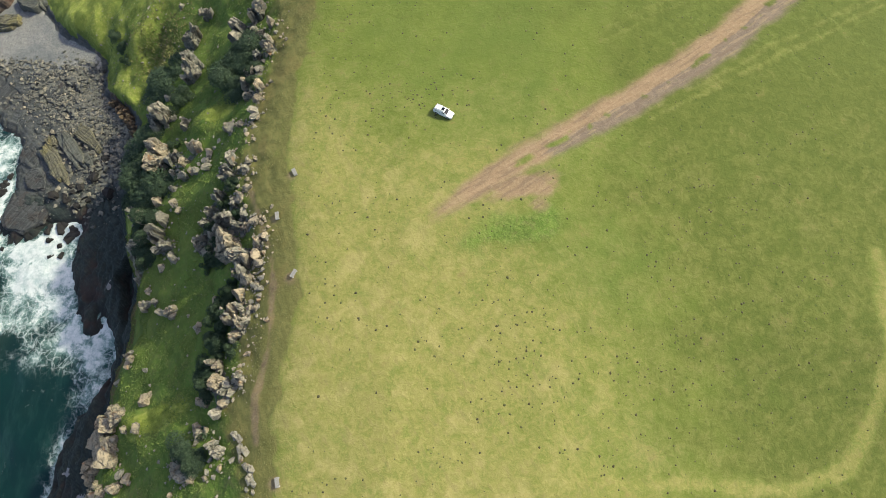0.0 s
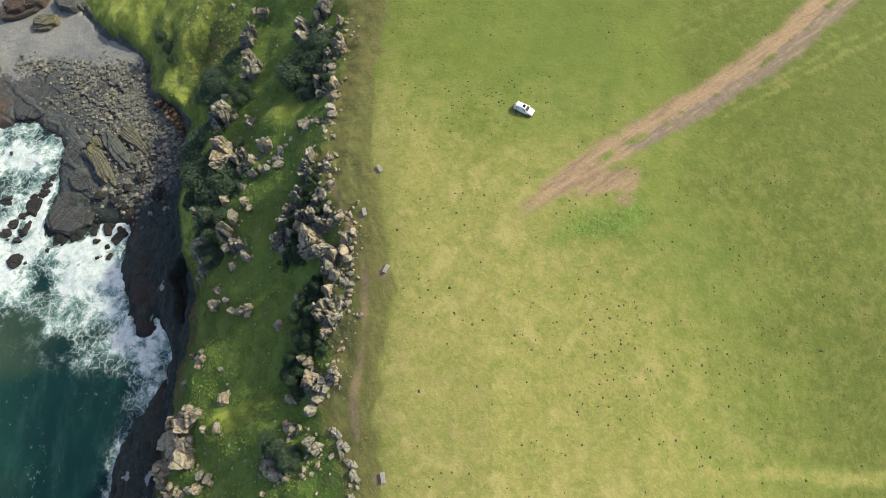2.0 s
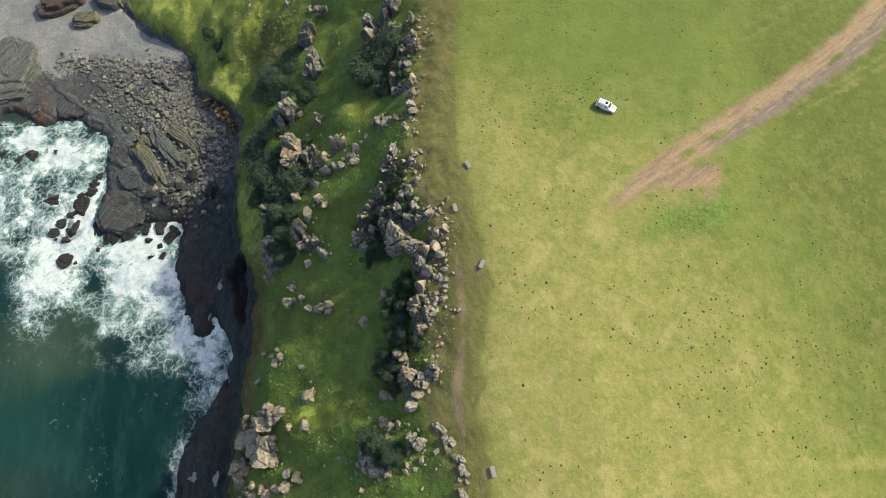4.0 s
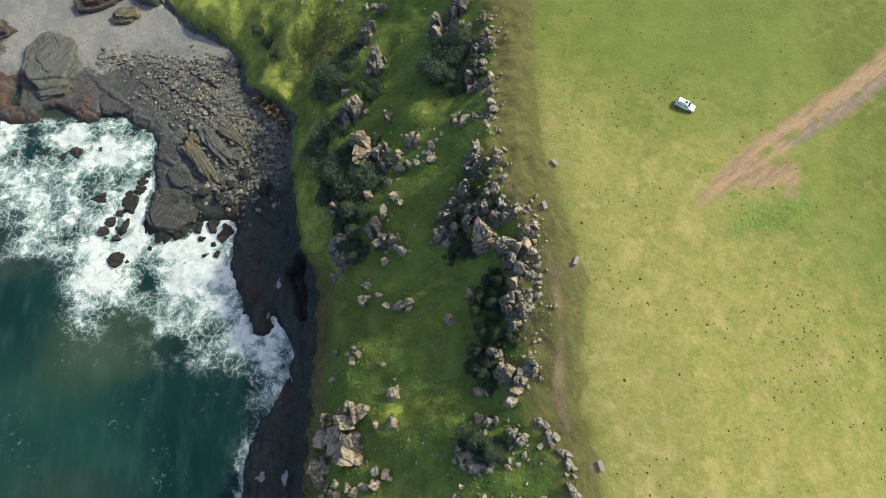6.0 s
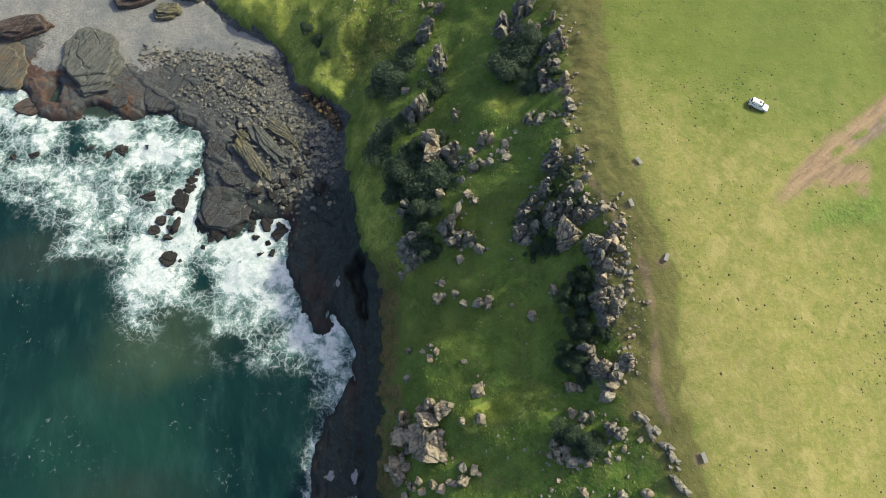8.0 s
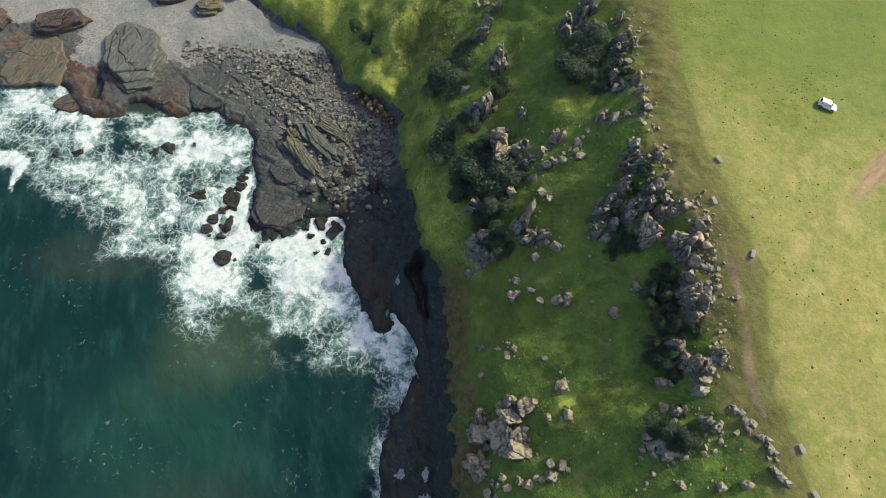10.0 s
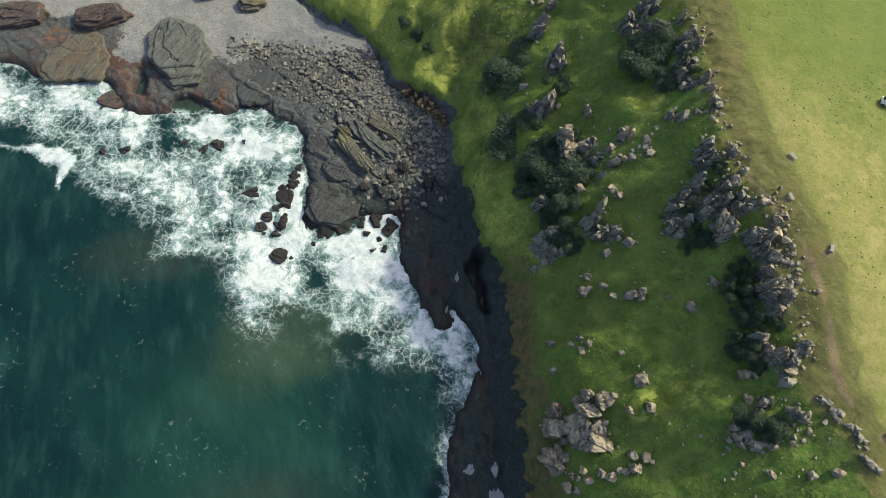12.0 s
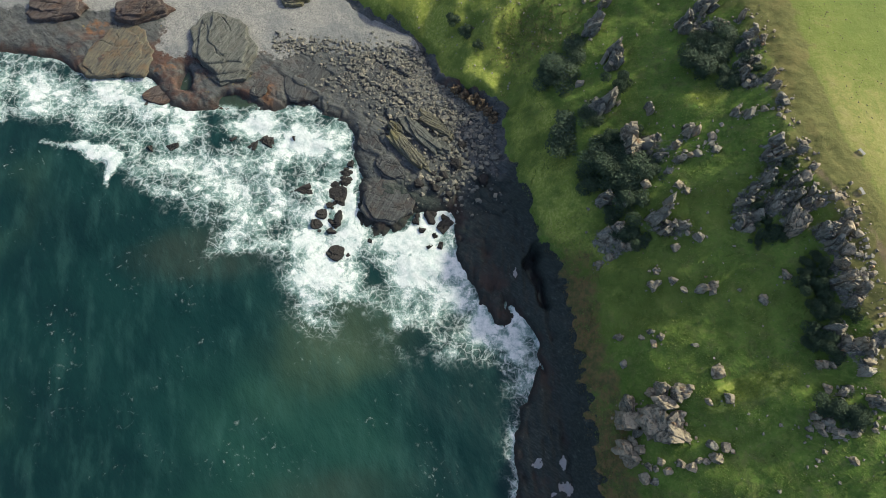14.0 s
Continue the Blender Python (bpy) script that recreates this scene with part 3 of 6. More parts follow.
EARTH_CLIFF = [
    (-128.5, 98.8, 4.0, 3.0), (-125.6, 96.4, 4.4, 3.6), (-123.4, 93.8, 4.0, 3.4), (-121.4, 91.4, 3.6, 3.2), (-119.6, 88.6, 3.4, 2.8), (-131.5, 101.0, 3.4, 2.4),
]
SHELF_BOULDERS = [
    (-144.8, 67.0, 2.9, 1.6), (-132.7, 73.6, 3.6, 1.8), (-130.3, 80.3, 3.0, 1.3), (-133.9, 79.2, 1.9, 1), (-139.7, 65.2, 2.5, 1.3), (-136.8,
    69.8, 2.5, 1.2), (-135.7, 63.4, 2.1, 1), (-138.6, 68.1, 1.6, 0.8), (-140.9, 67.0, 1.4, 0.8), (-140.0, 70.5, 1.8, 0.9), (-133.5, 75.7, 1.7,
    0.8), (-133.0, 65.5, 1.8, 0.9), (-124.5, 67.3, 3.2, 2),
]
THICKETS = [
    (-99.6, 96.7, 13.7, 3.2), (-103.6, 95.9, 8.7, 2.4), (-96.1, 101.4, 8.8, 2.8), (-88.6, 83.8, 6.0, 3.6), (-99.9, 74.4, 13.9, 3.2), (-95.8,
    76.4, 7.2, 2.6), (-102.3, 70.8, 7.3, 2.2), (-95.5, 63.7, 11.3, 4), (-91.8, 60.1, 11.1, 4), (-98.4, 57.0, 9.3, 3.4), (-88.5, 56.1, 12.1,
    3.6), (-84.5, 56.4, 9.0, 3), (-92.1, 53.2, 11.0, 3.4), (-89.0, 48.3, 7.7, 3.2), (-91.1, 41.7, 8.3, 2.8), (-94.5, 46.1, 6.0, 2.4), (-88.6,
    38.2, 5.3, 2.2), (-69.6, 85.2, 9.3, 3.6), (-65.8, 84.4, 11.2, 4), (-67.8, 89.9, 8.1, 3), (-62.4, 88.7, 8.7, 3), (-62.9, 78.3, 5.8, 2),
    (-64.5, 76.5, 5.1, 1.6),
]
SCARP_BUSHES = [
    (-64.6, 41.5, 3.2, 1.8), (-60.9, 46.0, 3.0, 1.8), (-58.6, 49.5, 3.4, 2.0), (-63.6, 37.4, 3.4, 2.0), (-57.0, 42.9, 2.6, 1.4), (-55.4, 25.4, 3.2, 2.0), (-56.6, 11.9, 3.0, 1.8), (-60.2, 81.9, 4.0, 2.2), (-58.6, 77.4, 3.0, 1.6), (-92.2, 66.5, 6.0, 3.0), (-86.8, 67.6, 4.0, 2.2),
    (-58.0, 24.8, 4.0, 2.4), (-59.0, 21.3, 5.0, 2.8), (-57.2, 18.6, 5.5, 3), (-58.6, 15.8, 5.0, 2.6), (-56.3, 14.1, 4.4, 2.4), (-53.0, 12.9,
    3.2, 1.8), (-60.1, 10.0, 5.0, 2.6), (-58.0, 7.8, 5.4, 2.8), (-57.8, 5.1, 3.9, 2.2), (-61.2, 7.6, 4.0, 2), (-63.3, 34.0, 4.7, 2), (-61.6,
    33.9, 4.2, 2), (-60.2, -6.2, 6.8, 2.8), (-57.8, -7.6, 5.3, 2.4), (-62.3, -6.5, 3.9, 2), (-56.0, 22.6, 3.0, 2), (-56.2, 27.7, 2.5, 1.6),
    (-65.8, 32.7, 2.6, 1.5), (-131.5, 123.8, 5.0, 2.0), (-127.5, 118.0, 5.5, 2.2), (-124.0, 112.0, 3.2, 1.4),
]

# ---- ground and sea ----
def spread(stops, far):
    """Grid lines: stops are (start, step) ... (end, 0); beyond both ends the steps grow out to far."""
    mid = np.concatenate([np.arange(a, b - step / 2, step) for (a, step), (b, _) in zip(stops[:-1], stops[1:])] + [[stops[-1][0]]])
    out, d, x = [], stops[0][1], 0.0
    while x < far:
        d *= 1.75
        x += d
        out.append(x)
    out = np.array(out)
    return np.concatenate([(mid[0] - out)[::-1], mid, mid[-1] + out])


def sheet(name, gx, gy, z, material, colours):
    ny, nx = len(gy), len(gx)
    X, Y = np.meshgrid(gx, gy)
    verts = np.stack([X, Y, z], -1).reshape(-1, 3)
    i = np.arange(ny * nx).reshape(ny, nx)
    quads = np.stack([i[:-1, :-1], i[:-1, 1:], i[1:, 1:], i[1:, :-1]], -1).reshape(-1, 4)
    me = bpy.data.meshes.new(name)
    me.vertices.add(len(verts))
    me.vertices.foreach_set("co", verts.ravel())
    me.loops.add(quads.size)
    me.loops.foreach_set("vertex_index", quads.ravel())
    me.polygons.add(len(quads))
    me.polygons.foreach_set("loop_start", np.arange(0, quads.size, 4))
    me.polygons.foreach_set("use_smooth", np.ones(len(quads), bool))
    me.update()
    for key, layers in colours.items():
        a = me.color_attributes.new(key, "FLOAT_COLOR", "POINT")
        rgba = np.ones((ny * nx, 4), np.float32)
        for k, layer in enumerate(layers):
            rgba[:, k] = np.clip(layer, 0, 1).ravel()
        a.data.foreach_set("color", rgba.ravel())
    me.materials.append(material)
    return new(name, me)


GX = spread([(-300, 0.7), (-255, 0.42), (-100, 0.6), (-30, 0.9), (112, 0)], 2400)
GY = spread([(-50, 0.65), (40, 0.45), (130, 0.8), (186, 0)], 2400)
X, Y = np.meshgrid(GX, GY)
Z, XS, ZS, SHORE, INLAND = land(X, Y)
Z = blur(blur(Z, 2, 0), 2, 1)
# the brow of the meadow is well rounded
brow = np.exp(-((off_line(CREST, X, Y) / 9.0) ** 2))
Z = Z + (blur(blur(Z, 7, 0), 7, 1) - Z) * brow


def path_distance(x, y, pts):
    best, along = np.full(x.shape, 1e9), np.zeros(x.shape)
    for k, ((ax, ay), (bx, by)) in enumerate(zip(pts[:-1], pts[1:])):
        ex, ey = bx - ax, by - ay
        t = np.clip(((x - ax) * ex + (y - ay) * ey) / (ex * ex + ey * ey), 0, 1)
        d = np.hypot(x - ax - t * ex, y - ay - t * ey)
        along = np.where(d < best, k + t, along)
        best = np.minimum(best, d)
    return best, along


wob = smooth_noise(X, Y, 5, 11)
wide = smooth_noise(X, Y, 22, 12)
grass_in = off_line(GRASS_EDGE, X, Y) + 1.7 * wob + 0.8 * smooth_noise(X, Y, 2.2, 13, 2)
on_rock = ramp(grass_in, 0.8, -0.8)
on_shore = ramp(INLAND, 0.5, -1.5)
# shingle beach behind the shelf
beach = ramp(Y - (117 + 0.035 * (X + 170)) + 3.0 * wob, -5, 4) * on_shore * np.maximum(ramp(X + 3 * wob, -233, -222), ramp(Y + 2 * wob, 131, 134))
beach = np.maximum(beach, ramp(np.hypot((X + 138) / 1.1, Y - 104) - 9 + 2 * wob, 3, -4) * on_shore)
# the shelf is broken into long plates and blocks
ca, sa = math.cos(radians(-38)), math.sin(radians(-38))
U, V = X * ca + Y * sa, -X * sa + Y * ca
edge, rnd, tu, tv = cells(U * 0.42 + 0.35 * wide + 0.25 * wob, V + 0.9 * wob, 7.5, 3)
edge2, rnd2, su, sv = cells(U * 0.6 + 0.3 * wob, V * 1.1 + 0.4 * wob, 3.1, 8)
broken = ramp(smooth_noise(X, Y, 14, 15) + 0.25, -0.2, 0.5)
slab = (rnd - 0.4) * 0.9 + (rnd - 0.5) * 0.14 * tv - 0.5 * ramp(edge, 0.3, 0.0) * ramp(smooth_noise(X, Y, 6, 19), -0.6, 0.2)
slab = slab + broken * ((rnd2 - 0.5) * 0.7 + (rnd2 - 0.5) * 0.2 * sv - 0.5 * ramp(edge2, 0.26, 0)) + 0.12 * smooth_noise(X, Y, 1.6, 16, 2)
slab = slab * (1 - 0.6 * ramp(X, -180, -196))
shelf = on_shore * (1 - beach) * ramp(SHORE, -3.5, 1.0)
Z = Z + shelf * slab + beach * (0.25 * wob + 0.3)
# the black ledge under the cliff is smoother and steps down to the water; a cleft runs into it
ledge = on_shore * ramp(Y, 62, 46)
Z = Z - ledge * shelf * slab * 0.55 + ledge * shelf * (0.85 * smooth_noise(X * 1.8, Y * 0.5, 5, 17, 4))
cleft = path_distance(X, Y, [(-110.5, 44), (-112.5, 39), (-110, 33), (-109.5, 27)])[0]
Z = Z - 4.2 * ramp(cleft + 0.9 * wob, 2.8, 0.8)
# the cliff face: ribs and ledges
face = on_rock * (1 - on_shore)
ribs = smooth_noise(X * 0.7, Y * 1.2, 3.2, 21, 4)
rough = smooth_noise(X * 1.6, Y * 0.8, 2.2, 22, 4)
Z = Z + face * (1.5 * ribs + 0.5 * rough) + ledge * shelf * 0.8 * rough
# spur, hollow and gully of the north slope
spur = path_distance(X, Y, [(-105, 133), (-117, 120), (-126.5, 112), (-128.5, 104), (-123, 97.5)])[0]
hollow = path_distance(X, Y, [(-108, 124), (-113, 109), (-115, 100)])[0]
gully = path_distance(X, Y, [(-130, 142), (-138, 128), (-142.5, 118), (-143.5, 108)])[0]
inside = ramp(off_line(GRASS_EDGE, X, Y), -1.5, 3)
inside_turf = inside
knoll = np.hypot((X + 153) / 8, (Y - 133) / 7)
Z = Z + inside * (3.2 * np.exp(-(knoll**2)) + 2.4 * np.exp(-((spur / 4.5) ** 2)) - 2.2 * np.exp(-((hollow / 5.0) ** 2))) - 2.0 * ramp(off_line(CLIFF_FOOT, X, Y), -1, 3) * np.exp(-((gully / 3.2) ** 2))
Z = Z + 2.4 * np.exp(-(((X + 82) / 5.0) ** 2) - ((Y + 2) / 4.5) ** 2) + 3.0 * np.exp(-(((X + 76.0) / 5.0) ** 2) - ((Y - 71.5) / 5.5) ** 2)
step = path_distance(X, Y, [(-116.1, 66.8), (-116.7, 77.7), (-114.5, 87), (-110.9, 90.3), (-102.2, 95.2)])[0]
Z = Z - 1.3 * np.exp(-((step / 1.5) ** 2)) * inside
# turf: hummocks and small terraces
turf = (1 - on_rock)
slope_zone = ramp(off_line(CREST, X, Y), 0, -8)
Z = Z + turf * (0.09 * smooth_noise(X, Y, 8, 33, 2) + slope_zone * (0.40 * smooth_noise(X, Y, 5, 31, 4) + 0.13 * smooth_noise(X, Y, 1.9, 34, 2) + 0.22 * wide) + 0.12 * wide)
# the scarp is bedrock between its crags
mass = np.zeros(X.shape)
for bx, by, bw, bh in NORTH_KNOLL + NORTH_SCARP + MIDDLE_TOR + DARK_TORS + SCARP_HEAD + SCARP_BLOCKS + SCARP_SOUTH + [(-59, 35.4, 6, 6)]:
    reach = 0.62 * bw + 0.5
    i0, i1 = np.searchsorted(GX, (bx - 3 * reach, bx + 3 * reach))
    j0, j1 = np.searchsorted(GY, (by - 3 * reach, by + 3 * reach))
    q = (slice(j0, j1), slice(i0, i1))
    mass[q] = mass[q] + np.exp(-((np.hypot(X[q] - bx, Y[q] - by) / reach) ** 2)) * (1.0 if bw > 1.9 else 0.6)
mass = np.clip(mass, 0, 1.15)
e3, r3, au, av = cells(X * 0.9 + 0.3 * Y + 0.5 * wob, Y * 0.9 - 0.2 * X + 0.4 * wob, 2.1, 13)
Z = Z + ramp(mass, 0.35, 0.9) * ((r3 - 0.35) * 0.9 + (r3 - 0.5) * 0.4 * au + 0.2 * av - 0.4 * ramp(e3, 0.3, 0.0))
# tide pools behind the surf
for px, py, rx, ry in ((-219, 105, 3.2, 6.0), (-204, 98.2, 7.5, 3.0), (-248, 104.5, 5, 2.5)):
    pool = ramp(np.hypot((X - px) / rx, (Y - py) / ry) + 0.55 * wob + 0.25 * smooth_noise(X, Y, 2.4, 18, 3), 1.3, 0.3)
    Z = Z + (np.minimum(Z, -0.45) - Z) * pool
# cover
dry = ramp(off_line(CREST, X, Y) + 1.6 * wob, -3.0, 1.5) * (0.27 + 0.60 * ramp(X + 0.55 * Y + 16 * wide, 62, -30))
brown = ramp(off_line(SCARP_TOP, X, Y) + 2.5 * wob, -5, 2) * ramp(off_line(CREST, X, Y) + 1.6 * wob, 1.2, -1.6) * (0.92 + 0.22 * wide)
fringe = ramp(grass_in, 10.5 + 4.0 * wide, 0.5) * ramp(Y, 50, 26) * (0.85 + 0.6 * wob)
brown = np.maximum(brown, fringe)
lush = ramp(off_line(SCARP_TOP, X, Y) + 2.5 * wob, 2, -4) * (0.70 + 0.35 * wide) * (1 - 0.35 * ramp(X - 0.6 * Y, -165, -190))
lush = np.maximum(lush, 0.70 * ramp(np.hypot((X - 4) / 15, (Y - 39 - 0.25 * (X - 4)) / 7) + 0.35 * wob, 1.15, 0.2))
lush = np.maximum(lush, 0.22 * ramp(Y + 10 * wide, 62, 100) * ramp(off_line(CREST, X, Y), 5, 20))
olive = (ramp(X + 0.25 * Y + 12 * wide, 15, 75) + 0.25 * wob) * ramp(off_line(CREST, X, Y), 5, 20)
# sunlit stretches of terrace, spur and lower slope, painted into the grass
sunlit_tint = ramp(np.hypot((X + 75) / 11, (Y + 1.0 - 0.28 * (X + 75)) / 3.6) + 0.4 * wob, 1.25, 0.3)
sunlit_tint = np.maximum(sunlit_tint, 0.8 * ramp(np.hypot((X + 70.5) / 6, (Y - 73) / 4.5) + 0.5 * wob, 1.2, 0.3))
sunlit_tint = np.maximum(sunlit_tint, 0.6 * inside_turf * np.exp(-((spur / 4.5) ** 2)) * (0.8 + 0.5 * wob))
sunlit_tint = np.maximum(sunlit_tint, 0.34 * inside_turf * ramp(Y + 6 * wide, 92, 106) * ramp(X, -90, -104) * (0.8 + 0.8 * wob))
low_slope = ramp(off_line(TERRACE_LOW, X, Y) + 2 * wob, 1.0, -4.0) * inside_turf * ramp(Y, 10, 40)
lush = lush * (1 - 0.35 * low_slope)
sunlit_tint = np.maximum(sunlit_tint, 0.55 * low_slope * (0.8 + 0.6 * wob))
lush = lush * (1 - 0.8 * sunlit_tint)
dry = np.maximum(dry, 0.3 * sunlit_tint)
TRACK = [(-14.4, 39.8), (-9.4, 44.3), (0, 52.3), (9.7, 58.8), (20, 65.6), (30.7, 72.8), (41.9, 81), (53.9, 90.9), (68.2, 105.4), (95, 133), (180, 215), (500, 500)]
track_d, track_s = path_distance(X, Y, TRACK)
tx = np.interp(track_s, range(len(TRACK)), [p[0] for p in TRACK])
ty = np.interp(track_s, range(len(TRACK)), [p[1] for p in TRACK])
across = np.where((Y - ty) - (X - tx) > 0, track_d, -track_d)
half = np.interp(track_s, [0, 1, 2, 3, 4, 6, 8], [0.7, 1.8, 2.6, 3.0, 3.3, 3.7, 4.2])
dirt = ramp(track_d - half + 0.7 * wob, 2.0, -1.6) * np.interp(track_s, [0, 0.6, 1.5], [0.25, 0.7, 1.0])
strip = ramp(np.abs(across + 0.35 + 0.35 * wob), 1.3, 0.2) * ramp(track_s, 1.4, 2.2) * ramp(smooth_noise(X, Y, 2.6, 51, 2), -0.1, 0.35)
dirt = dirt * (1 - 0.85 * strip)
low_rut = ramp(across + 0.4 * wob, 0.4, -0.5) * ramp(track_s, 2.6, 3.4)
bald = np.hypot((X - 5.5 - 0.9 * (Y - 49.6)) / 8.0, (Y - 49.6) / 4.2)
dirt = np.maximum(dirt, 0.92 * ramp(bald + 0.45 * wob + 0.25 * smooth_noise(X, Y, 2.2, 53, 3), 1.25, 0.35))
dirt = np.maximum(dirt, 0.65 * ramp(np.hypot((X - 8.3) / 2.6, (Y - 45.3) / 2.0) + 0.4 * wob, 1.25, 0.3))
Z = Z - 0.14 * dirt
faint = path_distance(X, Y, [(-3, -7), (13, -8.3), (41, -8.5), (59, -8.9), (72, -4.5), (78, 5.7), (81.5, 15), (83, 40)])[0]
dry = dry * (1 - 0.75 * ramp(Y + 8 * wide, 52, 88))
dry = np.maximum(dry, 0.72 * ramp(faint + 0.9 * wob, 3.6, 0.0))
olive = olive * (1 - 0.8 * ramp(faint + 0.9 * wob, 3.6, 0.5))
for k, shift in enumerate((-9, -12, 16, 19)):
    wheel = np.abs((Y - 84) - 0.62 * (X - 42) - shift - 1.5 * wide)
    dry = np.maximum(dry, (0.40 if shift < 0 else 0.3) * ramp(wheel + 0.7 * wob, 1.8, 0.0) * ramp(X, 10, 30) * ramp(Y, 55, 70))
edge_path = path_distance(X, Y, [(-53.6, 48), (-49, 38), (-45.5, 30.5), (-44.3, 20), (-44, 13), (-45.5, 3), (-44, -4)])[0]
dirt = np.maximum(dirt, 0.66 * ramp(edge_path + 0.7 * wob, 1.2, 0.1))
# turf worn bare beside the benches
for bx, by in ((-43.9, 49.8), (-46.5, 40.0), (-41.1, 27.4), (-39.3, -10.9), (-38.6, -19.0)):
    dirt = np.maximum(dirt, 0.62 * ramp(np.hypot(X - bx, Y - by) + 0.4 * wob, 2.0, 0.4))
# dried salt and froth on the ledge
salt = np.zeros(X.shape)
fleck = smooth_noise(X, Y, 1.6, 52, 3)
for px, py, rx, ry in ((-117, -16.2, 1.7, 1.0), (-116, -14.9, 0.8, 1.2), (-109.7, -15.4, 0.7, 1.6), (-109.8, -22.3, 2.4, 1.4), (-112.5, -23.5, 1.2, 0.7), (-117.3, 37, 0.5, 2.2)):
    salt = np.maximum(salt, 0.8 * ramp(np.hypot((X - px) / rx, (Y - py) / ry) + 0.9 * fleck, 1.3, 0.5))
red_shelf = ramp(X + 5 * wide, -182, -196) * ramp(Y + 6 * wob, 128, 118)
red_shelf = np.maximum(red_shelf, 1.0 * ramp(np.hypot((X + 131) / 10, (Y - 100) / 6) + 0.3 * wob, 1.2, 0.5))
orange = np.zeros(X.shape)
for px, py, rx, ry in ((-248, 125.5, 6, 4.5), (-226, 110, 5, 3.5), (-192, 100, 3, 5), (-244, 137, 7, 2.5), (-131, 101, 4, 2)):
    orange = np.maximum(orange, 0.75 * ramp(np.hypot((X - px) / rx, (Y - py) / ry) + 0.4 * wob, 1.3, 0.3))
GZ = Z
ground = sheet("ground", GX, GY, Z, GROUND, {"cover": (np.maximum(on_rock, on_shore), beach, dirt), "brink": (fringe, orange, olive), "growth": (dry, brown, lush), "tint": (red_shelf, np.maximum(on_rock, on_shore) * ramp(Y + 5 * wob, 80, 56), salt), "mark": (mass * (1 - on_rock) * 0.55, low_rut, sunlit_tint)})
tagged(ground, "grassy headland falling over a rocky scarp and terrace to a dark shore", "ground", kind="structure")


def height(x, y):
    """Height of the ground at a place in its finely built part."""
    u, v = (x - GX[0]), (y - GY[0])
    i = int(np.clip(np.searchsorted(GX, x) - 1, 0, len(GX) - 2))
    j = int(np.clip(np.searchsorted(GY, y) - 1, 0, len(GY) - 2))
    fx, fy = (x - GX[i]) / (GX[i + 1] - GX[i]), (y - GY[j]) / (GY[j + 1] - GY[j])
    top = GZ[j + 1, i] * (1 - fx) + GZ[j + 1, i + 1] * fx
    return float((GZ[j, i] * (1 - fx) + GZ[j, i + 1] * fx) * (1 - fy) + top * fy)


# sea: swell, and foam where it breaks (x, y, reach, strength)
SX, SY = spread([(-300, 0.8), (-100, 0)], 2400), spread([(-50, 0.8), (130, 0)], 2400)
X, Y = np.meshgrid(SX, SY)
D = -coast_distance(X, Y)
swell = 0.22 * np.sin((X * 0.5 + Y * 0.86) / 3.1 + 1.5 * smooth_noise(X, Y, 30, 41)) + 0.25 * smooth_noise(X, Y, 9, 42, 4)
SURF = [(-300, 98), (-275, 92), (-262, 92), (-249, 88), (-232, 83), (-226, 70), (-206, 61), (-202, 47), (-184, 48), (-182, 37), (-177, 27),
        (-166, 31), (-153, 18), (-129, 16.5), (-121, 10), (-115, 2), (-121, -6), (-124, -24)]
surf_d, _ = path_distance(X + 3 * smooth_noise(X, Y, 14, 47), Y + 3 * smooth_noise(X, Y, 14, 48), SURF)
ring = np.vstack([np.array(SURF, float), np.array(COAST[::-1], float)[2:-2]])
inside = np.zeros(X.shape, int)
for (ax, ay), (bx, by) in zip(ring, np.roll(ring, -1, 0)):
    inside += ((ay > Y) != (by > Y)) & (X < (bx - ax) * (Y - ay) / (by - ay + 1e-12) + ax)
inside = inside % 2 == 1
patchy = smooth_noise(X, Y, 16, 49, 4)
foam = np.where(inside, 0.26 + 0.24 * ramp(surf_d, 0, 14) + 0.50 * patchy, (0.30 + 0.3 * patchy) * np.exp(-surf_d / 4.0))
# where a wave has just broken, the water is white
for bx, by, rx, ry, strength in ((-212, 68, 12, 8, 0.35), (-125, 23, 7, 5, 0.55), (-131, 31, 6, 7, 0.3), (-197, 60, 12, 9, 0.2), (-220, 77, 14, 9, 0.45), (-246, 100, 14, 8, 0.25), (-202, 70, 10, 9, 0.3), (-115, 19, 5, 9, 0.12), (-172, 66, 9, 16, 0.55), (-187, 84, 16, 9, 0.50), (-177, 42, 8, 11, 0.4), (-152, 49, 14, 6, 0.55), (-136, 44, 6, 10, 0.45),
                                 (-272, 102, 16, 9, 0.45), (-140, 20, 17, 7, 0.32), (-120, 8, 7, 7, 0.15), (-222, 88, 10, 5, 0.35), (-115, 24, 4, 4, 0.25), (-120, 14, 6, 5, 0.25)):
    foam = foam + strength * np.exp(-(((X - bx) / rx) ** 2 + ((Y - by) / ry) ** 2))
foam = foam - 0.18 * np.exp(-(((X + 262) / 10) ** 2 + ((Y - 91) / 5) ** 2)) - 0.30 * np.exp(-(((X + 148) / 13) ** 2 + ((Y - 27) / 9) ** 2)) - 0.5 * np.exp(-(((X + 209.5) / 4.5) ** 2 + ((Y - 91.5) / 4.0) ** 2))
